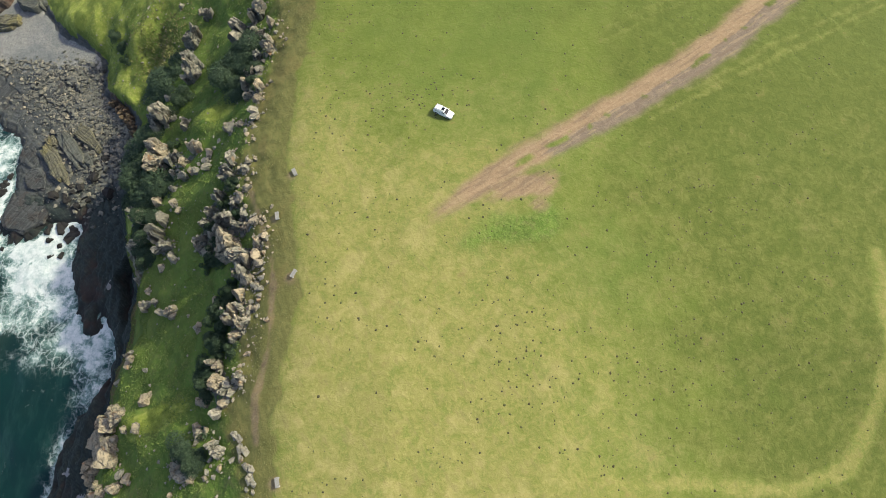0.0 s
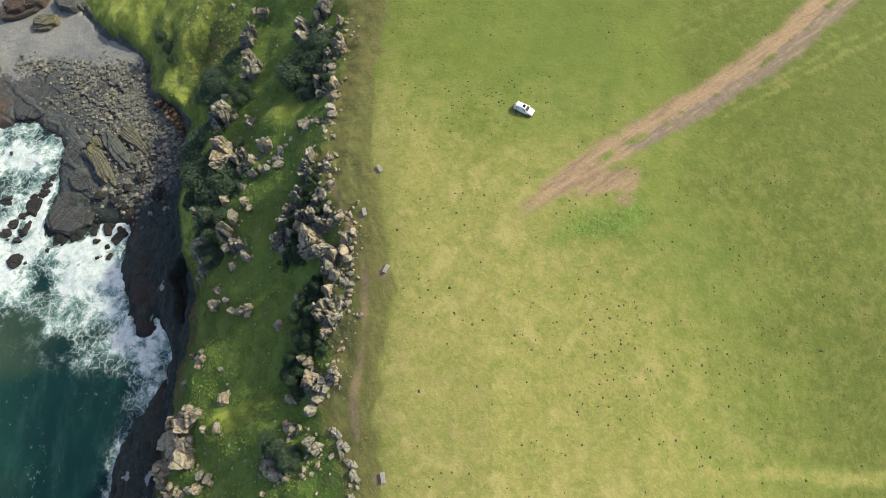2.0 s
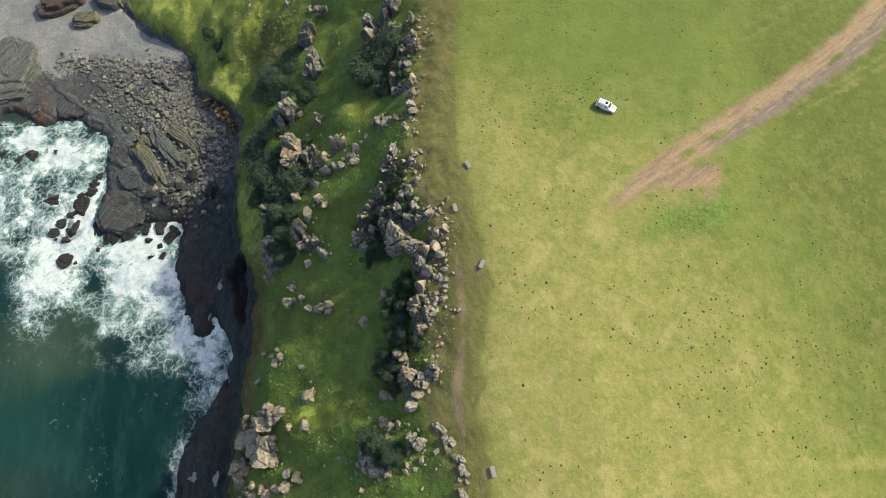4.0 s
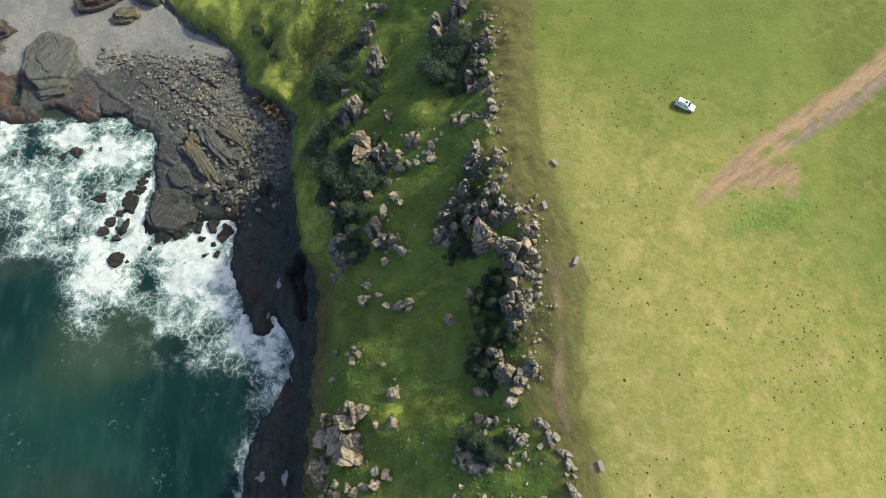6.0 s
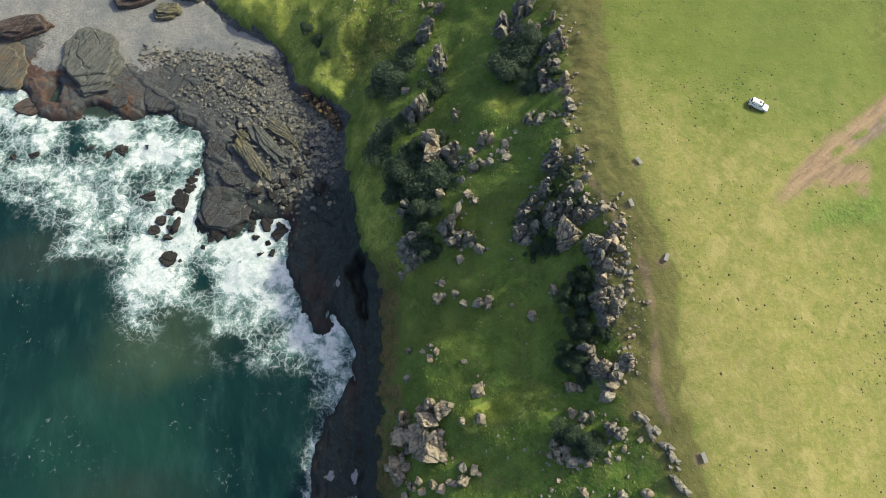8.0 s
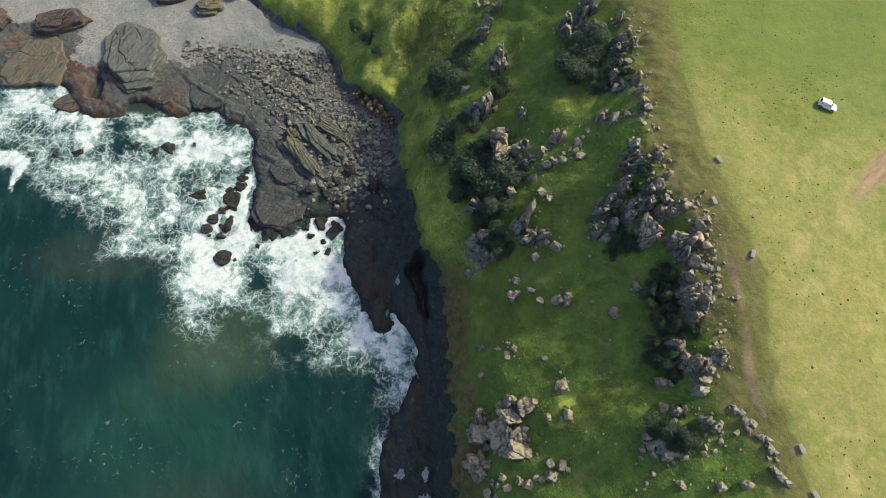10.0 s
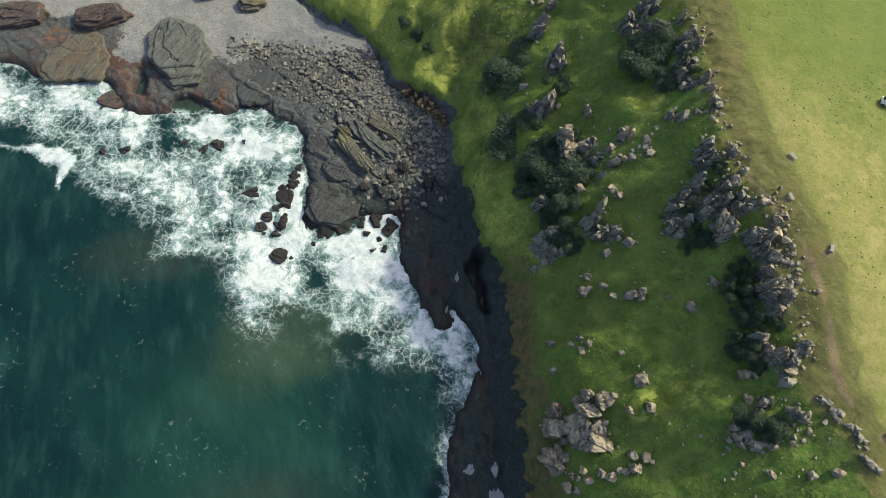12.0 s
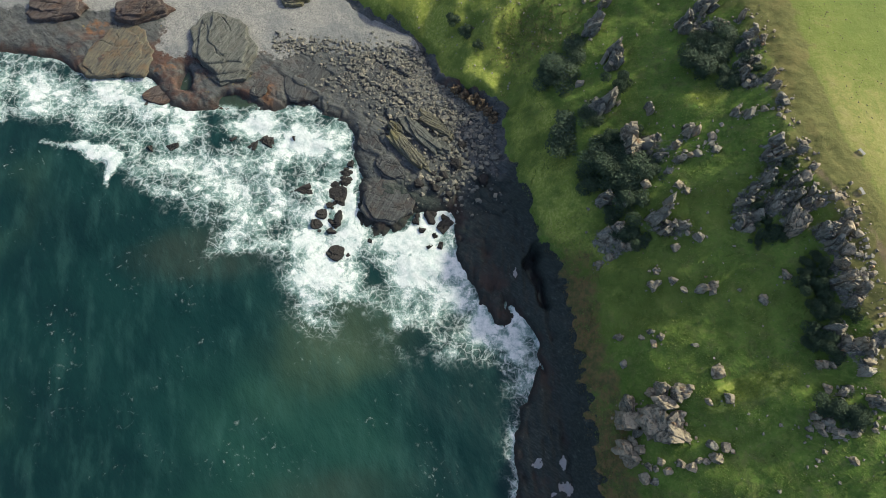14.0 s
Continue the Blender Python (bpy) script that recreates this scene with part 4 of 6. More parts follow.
# one breaker stands off the rest
off_crest, on_crest = path_distance(X, Y, [(-259, 84), (-248, 82), (-238, 78), (-239, 69)])
crest = ramp(off_crest + 1.6 * smooth_noise(X, Y, 4, 50, 4) - np.interp(on_crest, [0, 1, 2, 3], [0.3, 1.8, 3.6, 0.6]), 1.0, -1.2)
foam = np.maximum(foam, 0.95 * crest + 0.0)
foam = np.maximum(foam, 0.60 * np.exp(-np.maximum(D, 0) / 1.8) * ramp(D, -3.5, -1.0) * (0.75 + 0.5 * smooth_noise(X, Y, 9, 43)))
foam = foam * ramp(D, -9, -2)
# stirred-up sand: olive off the reef, green further out, brown drifts
haze = 0.35 * smooth_noise(X, Y, 26, 45, 4)
murk = 0.75 * ramp(np.exp(-(((X + 167) / 25) ** 2 + ((Y - 21) / 17) ** 2)) + haze, 0.15, 1.0)
murk = np.maximum(murk, 0.8 * ramp(D, -0.5, -2.5))
green = 0.85 * ramp(np.exp(-(((X + 172) / 40) ** 2 + ((Y + 10) / 36) ** 2)) + haze, 0.10, 0.85) * ramp(X + 12 * haze, -138, -162)
silt = 0.6 * ramp(np.maximum(np.exp(-(((X + 168) / 26) ** 2 + ((Y + 20) / 10) ** 2)), np.exp(-(((X + 206) / 26) ** 2 + ((Y - 46) / 9) ** 2))) + haze, 0.25, 1.0)
silt = np.maximum(silt, 0.9 * ramp(D, -1.0, -4.0))
ZSEA = swell * ramp(np.abs(D), 0, 6) + 0.25 * foam * (0.6 + smooth_noise(X, Y, 3, 46))
sea = sheet("sea", SX, SY, ZSEA, SEA, {"water": (foam, murk, green), "silt": (silt,)})
tagged(sea, "dark teal sea breaking into white foam on the shore rocks", "water", kind="structure")

# ---- stone, leaf and other materials ----
def stone_material(name, dark, mid, warm, lichen, rusty=0.0, pebbly=False):
    m = Nodes(name)
    grain, blotch, big = m.noise(3.2, 5, 0.7), m.noise(0.75, 5, 0.62), m.noise(0.16, 3)
    streak = m.noise(1.1, 4, 0.6, where=m.scaled(1.0, 1.0, 0.22))
    colour = m.mix(m.ramp(blotch, 0.32, 0.68), dark, mid)
    colour = m.mix(m.ramp(streak, 0.48, 0.72), colour, m.mix(0.6, colour, dark))
    colour = m.mix(m.ramp(m.math("ADD", big, m.math("MULTIPLY", m.random(), 0.35)), 0.5, 0.8), colour, m.mix(0.55, colour, warm))
    # paler, warmer upward faces: weathering, and sunlit tops put into the colour
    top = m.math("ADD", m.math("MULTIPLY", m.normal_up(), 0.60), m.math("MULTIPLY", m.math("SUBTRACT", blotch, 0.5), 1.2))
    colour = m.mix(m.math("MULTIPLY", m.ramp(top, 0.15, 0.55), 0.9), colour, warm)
    colour = m.mix(m.math("MULTIPLY", m.ramp(m.noise(1.5, 5, 0.7), 0.58, 0.70), 0.6), colour, lichen)
    colour = m.mix(m.math("MULTIPLY", m.ramp(grain, 0.5, 0.75), 0.4), colour, m.mix(0.5, colour, (0.03, 0.03, 0.03)))
    seam = m.noise(0.8, 3, 0.55, where=m.scaled(1.0, 1.0, 0.35), lift=0.5)
    joint = m.ramp(m.math("ABSOLUTE", m.math("SUBTRACT", seam, 0.5)), 0.0, 0.022)
    colour = m.mix(joint, m.mix(0.55, colour, (0.020, 0.020, 0.014)), colour)
    rust = m.math("MULTIPLY", m.ramp(m.noise(0.5, 4, 0.6), 0.60, 0.70), rusty)
    colour = m.mix(rust, colour, (0.30, 0.155, 0.07))
    if pebbly:
        colour = m.mix(m.ramp(m.island(), 0.60, 1.0), colour, m.mix(m.island(), (0.13, 0.128, 0.112), (0.25, 0.222, 0.17)))
    m.set(Base_Color=colour, Roughness=0.88, Specular_IOR_Level=0.25)
    relief = m.math("ADD", m.math("MULTIPLY", blotch, 0.7), m.math("ADD", m.math("MULTIPLY", joint, 0.4), m.math("MULTIPLY", grain, 0.35)))
    return m.bump(relief, 0.9, 0.35).mat


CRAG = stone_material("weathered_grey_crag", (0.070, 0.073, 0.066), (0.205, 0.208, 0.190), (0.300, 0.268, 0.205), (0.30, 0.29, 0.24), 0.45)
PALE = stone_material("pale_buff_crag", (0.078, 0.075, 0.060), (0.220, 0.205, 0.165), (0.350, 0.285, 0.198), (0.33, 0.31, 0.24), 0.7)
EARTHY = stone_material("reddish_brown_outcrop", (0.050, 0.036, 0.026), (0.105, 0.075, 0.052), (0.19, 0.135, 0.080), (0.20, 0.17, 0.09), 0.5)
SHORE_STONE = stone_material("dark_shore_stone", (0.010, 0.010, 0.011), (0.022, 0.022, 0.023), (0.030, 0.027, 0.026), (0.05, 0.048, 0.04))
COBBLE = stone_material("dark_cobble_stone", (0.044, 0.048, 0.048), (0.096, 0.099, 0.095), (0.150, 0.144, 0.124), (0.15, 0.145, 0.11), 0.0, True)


def slab_material(name, dark, mid, light, stain):
    """Bedded shore rock: thin lines along the beds, crossing cracks, stains."""
    m = Nodes(name)
    beds = m.noise(1.5, 5, 0.7, where=m.scaled(0.10, 1.0, 1.6, 62), lift=0.3)
    fine, blotch = m.noise(2.6, 5, 0.72), m.noise(0.22, 5, 0.6)
    seam = m.noise(0.34, 4, 0.62, where=m.scaled(0.45, 1.0, 1.0, 50), lift=0.9)
    crack = m.ramp(m.math("ABSOLUTE", m.math("SUBTRACT", seam, 0.5)), 0.0, 0.011)
    crack = m.math("MAXIMUM", crack, m.ramp(m.noise(0.45, 3), 0.46, 0.58))
    colour = m.mix(m.ramp(fine, 0.3, 0.7), dark, mid)
    colour = m.mix(m.math("MULTIPLY", m.ramp(beds, 0.42, 0.66), 0.8), colour, light)
    colour = m.mix(m.math("MULTIPLY", m.ramp(blotch, 0.47, 0.68), 0.75), colour, stain)
    colour = m.mix(m.ramp(beds, 0.36, 0.41), m.mix(0.6, colour, (0.012, 0.012, 0.012)), colour)
    colour = m.mix(crack, m.mix(0.7, colour, (0.010, 0.010, 0.010)), colour)
    m.set(Base_Color=colour, Roughness=0.85, Specular_IOR_Level=0.3)
    relief = m.math("ADD", m.math("MULTIPLY", beds, 0.9), m.math("ADD", m.math("MULTIPLY", fine, 0.3), m.math("MULTIPLY", crack, 0.5)))
    return m.bump(relief, 0.9, 0.35).mat


SLATE = slab_material("grey_bedded_slab", (0.056, 0.059, 0.052), (0.096, 0.099, 0.087), (0.138, 0.139, 0.120), (0.085, 0.080, 0.067))
GOLDEN = slab_material("lichened_bedded_slab", (0.062, 0.060, 0.050), (0.110, 0.104, 0.080), (0.165, 0.152, 0.095), (0.175, 0.150, 0.062))
RUSSET = slab_material("russet_bedded_slab", (0.042, 0.033, 0.030), (0.072, 0.056, 0.050), (0.105, 0.084, 0.074), (0.095, 0.056, 0.038))
OCHRE = slab_material("ochre_bedded_slab", (0.060, 0.055, 0.050), (0.098, 0.090, 0.072), (0.150, 0.135, 0.082), (0.135, 0.088, 0.050))
INKY = slab_material("dark_wrinkled_slab", (0.032, 0.034, 0.035), (0.056, 0.058, 0.058), (0.086, 0.088, 0.085), (0.058, 0.044, 0.037))


# ---- boulders ----
def stone_mesh(name, verts, tris, material):
    me = bpy.data.meshes.new(name)
    me.from_pydata(verts.tolist(), [], tris.tolist())
    me.materials.append(material)
    return me


def cube_skin(n):
    """The skin of a cube, n by n squares a side: corners and triangles."""
    index, verts, tris = {}, [], []

    def corner(p):
        key = tuple(np.round(p, 5))
        if key not in index:
            index[key] = len(verts)
            verts.append(p)
        return index[key]

    for axis in range(3):
        for side in (-1.0, 1.0):
            for i in range(n):
                for j in range(n):
                    q = []
                    for a, b in ((i, j), (i + 1, j), (i + 1, j + 1), (i, j + 1)):
                        p = np.roll(np.array([side, 2 * a / n - 1, 2 * b / n - 1]), axis)
                        q.append(corner(p))
                    if side < 0:
                        q.reverse()
                    tris += [(q[0], q[1], q[2]), (q[0], q[2], q[3])]
    return np.array(verts), np.array(tris)


SKIN, FINE_SKIN, PEBBLE = cube_skin(6), cube_skin(14), cube_skin(2)


def block_mesh(name, seed, planes, material, ball=0.1, chip=0.10, joints=2, skin=SKIN):
    """A joint-bounded block: a cube worn towards a ball, cut by planes, its faces roughened and its edges chipped; 2 across each way."""
    rng = np.random.default_rng(seed)
    co, tris = np.array(skin[0]), skin[1]
    co = co * (1 - ball) + co / np.linalg.norm(co, axis=1, keepdims=True) * 1.25 * ball
    co[:, :2] *= 1 - rng.uniform(0.05, 0.25) * (co[:, 2:] + 1) / 2
    co[:, 0] += co[:, 1] * rng.normal() * 0.18
    co[:, 2] += co[:, 0] * rng.normal() * 0.20 + co[:, 1] * rng.normal() * 0.20
    for k in range(planes):
        n = rng.normal(size=3)
        n[2] = n[2] * 0.5 + (0.7 if k % 2 == 0 else 0.0)
        n /= np.linalg.norm(n)
        over = np.maximum(co @ n - rng.uniform(0.60, 1.0), 0)
        co = co - over[:, None] * n * 0.97
    out = co / (np.linalg.norm(co, axis=1, keepdims=True) + 1e-9)
    shift = Vector((seed * 2.3, 0, 0))
    chips = np.array([noise.fractal(Vector(p) * 2.6 + shift, 0.7, 2.2, 5) for p in co])
    ribs = np.array([noise.noise(Vector((p[0] * 5.5, p[1] * 5.5, p[2] * 0.7)) + shift) for p in co])
    co = co + out * (chips * chip + ribs * 0.05)[:, None]
    for k in range(joints):
        n = rng.normal(size=3) * ((1, 1, 0.15) if k % 3 < 2 else (0.2, 0.2, 1))
        gap = co @ (n / np.linalg.norm(n)) - rng.uniform(-0.55, 0.55) + 0.14 * chips
        co = co - out * (0.16 * np.exp(-((gap / 0.055) ** 2)) + 0.07 * (gap > 0) * rng.random())[:, None]
    lo, hi = co.min(0), co.max(0)
    me = stone_mesh(name, (co - (lo + hi) / 2) / ((hi - lo) / 2), tris, material)
    me.polygons.foreach_set("use_smooth", np.ones(len(me.polygons), bool))
    me.set_sharp_from_angle(angle=radians(24))
    return me


GREY_BLOCKS = [block_mesh("grey_block", 10 + k, 6, CRAG) for k in range(14)]
PALE_BLOCKS = [block_mesh("pale_block", 40 + k, 6, PALE) for k in range(10)]
EARTHY_BLOCKS = [block_mesh("earthy_block", 30 + k, 6, EARTHY) for k in range(3)]
ROUND_BLOCKS = [block_mesh("round_block", 55 + k, 5, PALE, 0.45, 0.09) for k in range(10)]
SMALL = [block_mesh("stone", 70 + k, 6, PALE if k % 3 else CRAG, 0.25) for k in range(12)]
GREAT = {CRAG: [block_mesh("grey_tower", 110 + k, 6, CRAG, 0.1, 0.11, 6, FINE_SKIN) for k in range(8)],
         PALE: [block_mesh("buff_tower", 130 + k, 6, PALE, 0.3, 0.11, 5, FINE_SKIN) for k in range(8)],
         EARTHY: [block_mesh("earthy_tower", 150 + k, 6, EARTHY, 0.2, 0.12, 5, FINE_SKIN) for k in range(3)]}
SLABS = [block_mesh("edge_slab", 80 + k, 5, CRAG, 0.15, 0.09, 3, FINE_SKIN) for k in range(5)]
WETS = [block_mesh("wet_stone", 90 + k, 6, SHORE_STONE, 0.45, 0.09, 2, FINE_SKIN) for k in range(6)]
rocks = np.random.default_rng(5)


def footing(x, y, w, h, top=None):
    """The lowest ground under a stone, and how tall it stands from there."""
    low = min(height(x + a * w * 0.38, y + b * w * 0.38) for a, b in ((1, 0), (-1, 0), (0, 1), (0, -1), (0, 0))) - 0.12 * h
    return low, (height(x, y) + h if top is None else top) - low


def boulder(mesh, x, y, w, h, label, group, turn=None, lean=0.0, stretch=1.0, top=None, name="boulder"):
    """One stone w wide and h high above the ground, sunk a little into it."""
    ob = new(name, mesh)
    low, tall = footing(x, y, w, h, top)
    turn = rocks.uniform(0, 360) if turn is None else turn
    size = Matrix.Diagonal((w / 2 * stretch * 1.1, w / 2 / stretch ** 0.5 * 1.1, tall / 2, 1))
    ob.matrix_world = pose(x, y, low + tall / 2, lean * math.sin(radians(turn)), lean, turn) @ size
    return tagged(ob, label, "boulder", group)


def crag(pool, x, y, w, h, label, group):
    """A jointed crag: columns of uneven height side by side along one strike, loose blocks on top and rubble at the foot."""
    root = new("crag")
    tower = h > 4 and group != "crags of the scarp"
    w, h = w * (1.2 if tower else 1.0), h if h < 3 or tower else 3 + (h - 3) * 0.6
    low, tall = footing(x, y, w, h)
    root.matrix_world = pose(x, y, low)
    strike, dip = rocks.uniform(0, 90), rocks.uniform(-3, 7)
    c, s = math.cos(radians(strike)), math.sin(radians(strike))

    def stone(mesh, u, v, half_u, half_v, base, top, turn):
        ob = new("block", mesh)
        ob.parent = root
        ob.matrix_local = pose(u * c - v * s, u * s + v * c, (base + top) / 2, rocks.normal() * 4, dip + rocks.normal() * 5, strike + turn + 90 * rocks.integers(4)) @ Matrix.Diagonal((half_u, half_v, (top - base) / 2, 1))

    def any_of(meshes):
        return meshes[rocks.integers(len(meshes))]

    great = GREAT[any_of(pool).materials[0]]
    rounded = pool is ROUND_BLOCKS
    mains = 1 if w < 3.2 or rounded else 2 if w < 5.5 or tower else 3
    heads = []
    for k in range(mains):
        r, a = (0.0 if mains == 1 else 0.20 * w), 2 * math.pi * k / mains + rocks.uniform(-0.5, 0.5)
        wide = w * (0.46 if rounded else 0.40 if mains == 1 else 0.30) * rocks.uniform(0.9, 1.15)
        top = tall * (1.0 if k == 0 else rocks.uniform(0.65, 0.95))
        stone(any_of(great), math.cos(a) * r, math.sin(a) * r, wide * rocks.uniform(0.8, 1.0), wide * rocks.uniform(0.95, 1.25), 0.0, top, rocks.normal() * 10)
        heads.append((math.cos(a) * r, math.sin(a) * r, top))
    for k in range(2 if rounded else 2 + int(w * 0.6)):
        a, r = rocks.uniform(0, 2 * math.pi), w * rocks.uniform(0.24, 0.42)
        wide = w * rocks.uniform(0.11, 0.20)
        stone(any_of(pool), math.cos(a) * r, math.sin(a) * r, wide, wide * rocks.uniform(0.8, 1.4), 0.0, tall * rocks.uniform(0.35, 0.85), rocks.normal() * 14)
    for u, v, top in () if tower or rounded else heads:
        size = w * rocks.uniform(0.07, 0.13)
        stone(any_of(pool), u + rocks.normal() * 0.08 * w, v + rocks.normal() * 0.08 * w, size, size * rocks.uniform(0.8, 1.3), top - size * 0.9, top + size * 0.5, rocks.uniform(0, 90))
    for k in range(1 + int(w * 0.3)):
        a, r = rocks.uniform(0, 2 * math.pi), rocks.uniform(0.42, 0.66) * w
        size = rocks.uniform(0.14, 0.42) * (0.7 + 0.08 * w)
        gx, gy = math.cos(a) * r, math.sin(a) * r
        ground_z = height(x + gx, y + gy) - low
        stone(any_of(pool), gx * c + gy * s, -gx * s + gy * c, size, size * rocks.uniform(0.8, 1.3), ground_z - size * 0.5, ground_z + size * 0.8, rocks.uniform(0, 90))
    return tagged(root, label, "crag", group)


LABELS = {
    "tor": "tall weathered grey stone pillar with vertical joints on the grassy slope",
    "block": "shattered weathered grey crag in the turf, its pinkish tops coloured as if sunlit",
    "stone": "small weathered stone lying in the green turf",
    "slab": "pale flat slab set along the edge of the meadow",
    "shore": "wet black rock standing in white surf",
    "shelf": "dark angular boulder on the rock shelf",
}
for spots, pool, label, group in (
    (PILLARS, GREY_BLOCKS, "tor", "tors on the north slope"), (NORTH_KNOLL, GREY_BLOCKS, "tor", "tors on the north slope"),
    (NORTH_SCARP, GREY_BLOCKS + PALE_BLOCKS, "block", "crags of the scarp"), (MIDDLE_TOR, GREY_BLOCKS + PALE_BLOCKS, "block", "crags of the terrace"),
    (DARK_TORS, GREY_BLOCKS, "tor", "crags of the terrace"), (TERRACE_STONES, GREY_BLOCKS + PALE_BLOCKS, "stone", "crags of the terrace"),
    (LOW_TOR, ROUND_BLOCKS, "block", "crags above the cliff"), (LOW_SCREE, ROUND_BLOCKS + PALE_BLOCKS, "block", "crags above the cliff"),
    (SCARP_HEAD, GREY_BLOCKS, "block", "crags of the scarp"), (SCARP_BLOCKS, GREY_BLOCKS + PALE_BLOCKS, "block", "crags of the scarp"),
    (SCARP_SOUTH, PALE_BLOCKS + GREY_BLOCKS, "block", "crags of the scarp"), (SOUTH_SLOPE, GREY_BLOCKS + PALE_BLOCKS, "block", "crags of the scarp"),
):
    for x, y, w, h in spots:
        if w < 2.3:
            boulder(SMALL[rocks.integers(len(SMALL))], x, y, w, h, LABELS["stone"], "stones on the slope", lean=rocks.uniform(-8, 8), stretch=rocks.uniform(0.95, 1.25))
        else:
            crag(pool, x, y, w * (1.25 if pool is ROUND_BLOCKS else 0.92), h, LABELS["block" if h < 4 and label == "tor" else label], group)
boulder(block_mesh("great_slab", 35, 6, PALE, 0.1, 0.09, 6, FINE_SKIN), -59.2, 35.2, 5.6, 5.0, "great leaning slab of pale rock at the head of the scarp", "", turn=48, lean=-24, stretch=1.25)
boulder(block_mesh("split_slab", 36, 6, CRAG, 0.1, 0.09, 6, FINE_SKIN), -54.0, 32.2, 3.6, 5.2, LABELS["block"], "crags of the scarp", turn=60, lean=-14, stretch=1.2)
for x, y, w, h in EDGE_SLABS:
    boulder(SLABS[rocks.integers(len(SLABS))], x, y, w * 0.75, h * 0.55, LABELS["slab"], "slabs along the meadow edge", turn=rocks.uniform(-70, -40), stretch=1.35)
for x, y, w, h in SHORE_ROCKS + SURF_REEF:
    boulder(WETS[rocks.integers(len(WETS))], x, y, w * (1.1 if w < 3.5 else 1.35), h, LABELS["shore"], "rocks in the surf", top=h * (0.75 if w < 3.5 else 0.45) + 0.2)
for x, y, w, h in EARTH_CLIFF:
    crag(EARTHY_BLOCKS, x, y, w, h, "crumbling reddish brown outcrop below the grass edge", "outcrops above the shelf")
for x, y, w, h in SHELF_BOULDERS:
    boulder(WETS[rocks.integers(len(WETS))], x, y, w, h, LABELS["shelf"], "boulders on the shelf")

# ---- plants ----
def leaf_material(name, dark, mid, light):
    m = Nodes(name)
    tone = m.math("ADD", m.math("MULTIPLY", m.island(), 0.6), m.math("MULTIPLY", m.noise(0.6, 3), 0.5))
    colour = m.mix(m.ramp(tone, 0.2, 0.6), dark, mid)
    colour = m.mix(m.ramp(tone, 0.62, 0.95), colour, light)
    m.set(Base_Color=colour, Roughness=0.7, Specular_IOR_Level=0.25, Subsurface_Weight=0.0)
    return m.mat


LEAF = leaf_material("dark_coastal_leaves", (0.022, 0.040, 0.024), (0.044, 0.072, 0.038), (0.080, 0.112, 0.058))
BLADE = leaf_material("slope_grass_blades", (0.078, 0.124, 0.022), (0.132, 0.188, 0.038), (0.24, 0.26, 0.085))
SCRUB = leaf_material("bracken_green", (0.060, 0.098, 0.024), (0.098, 0.145, 0.036), (0.155, 0.195, 0.060))
SEDGE = leaf_material("brown_green_sedge", (0.098, 0.104, 0.033), (0.150, 0.146, 0.050), (0.26, 0.22, 0.085))
DUNG = Nodes("dark_dung_and_sedge")
DUNG.set(Base_Color=DUNG.mix(DUNG.ramp(DUNG.island(), 0.2, 0.9), (0.050, 0.044, 0.019), (0.082, 0.084, 0.026)), Roughness=0.95)
BARK = Nodes("grey_twig_bark")
BARK.set(Base_Color=BARK.mix(BARK.noise(6), (0.05, 0.04, 0.03), (0.12, 0.10, 0.08)), Roughness=0.95)


def raw_mesh(name, verts, faces, material, smooth=False):
    """A mesh from arrays of corners and of triangles or quads."""
    me = bpy.data.meshes.new(name)
    n = faces.shape[1]
    me.vertices.add(len(verts))
    me.vertices.foreach_set("co", np.ascontiguousarray(verts, np.float32).ravel())
    me.loops.add(faces.size)
    me.loops.foreach_set("vertex_index", faces.astype(np.int32).ravel())
    me.polygons.add(len(faces))
    me.polygons.foreach_set("loop_start", np.arange(0, faces.size, n, dtype=np.int32))
    me.polygons.foreach_set("use_smooth", np.full(len(faces), smooth))
    me.update(calc_edges=True)
    me.materials.append(material)
    return me


def leaves_mesh(seed, count, size):
    """A low uneven crown, about 2 wide and 1 high, of folded leaf sprays round its outer part."""
    rng = np.random.default_rng(seed)
    lobes = rng.normal(size=(9, 3)) * (0.42, 0.42, 0.16) + (0, 0, 0.45)
    reach = rng.uniform(0.30, 0.52, 9)
    pick = rng.integers(0, 9, count)
    d = rng.normal(size=(count, 3))
    d[:, 2] = np.abs(d[:, 2]) * 0.9 - 0.15
    d /= np.linalg.norm(d, axis=1, keepdims=True)
    at = lobes[pick] + d * reach[pick][:, None] * rng.uniform(0.6, 1.08, (count, 1))
    at[:, 2] = np.maximum(at[:, 2], 0.03)
    side = np.cross(d, rng.normal(size=(count, 3)))
    side /= np.linalg.norm(side, axis=1, keepdims=True) + 1e-9
    tip = np.cross(side, d) + d * 0.7
    tip /= np.linalg.norm(tip, axis=1, keepdims=True)
    s = size * rng.uniform(0.6, 1.3, (count, 1))
    a, b = at - tip * s * 0.4, at + tip * s
    c, e = at + side * s * 0.42 + d * s * 0.15, at - side * s * 0.42 + d * s * 0.15
    verts = np.stack([a, c, b, e], 1).reshape(-1, 3)
    i = np.arange(count)[:, None] * 4
    faces = np.concatenate([i + (0, 1, 2), i + (0, 2, 3)])
    return raw_mesh("crown", verts, faces, LEAF)


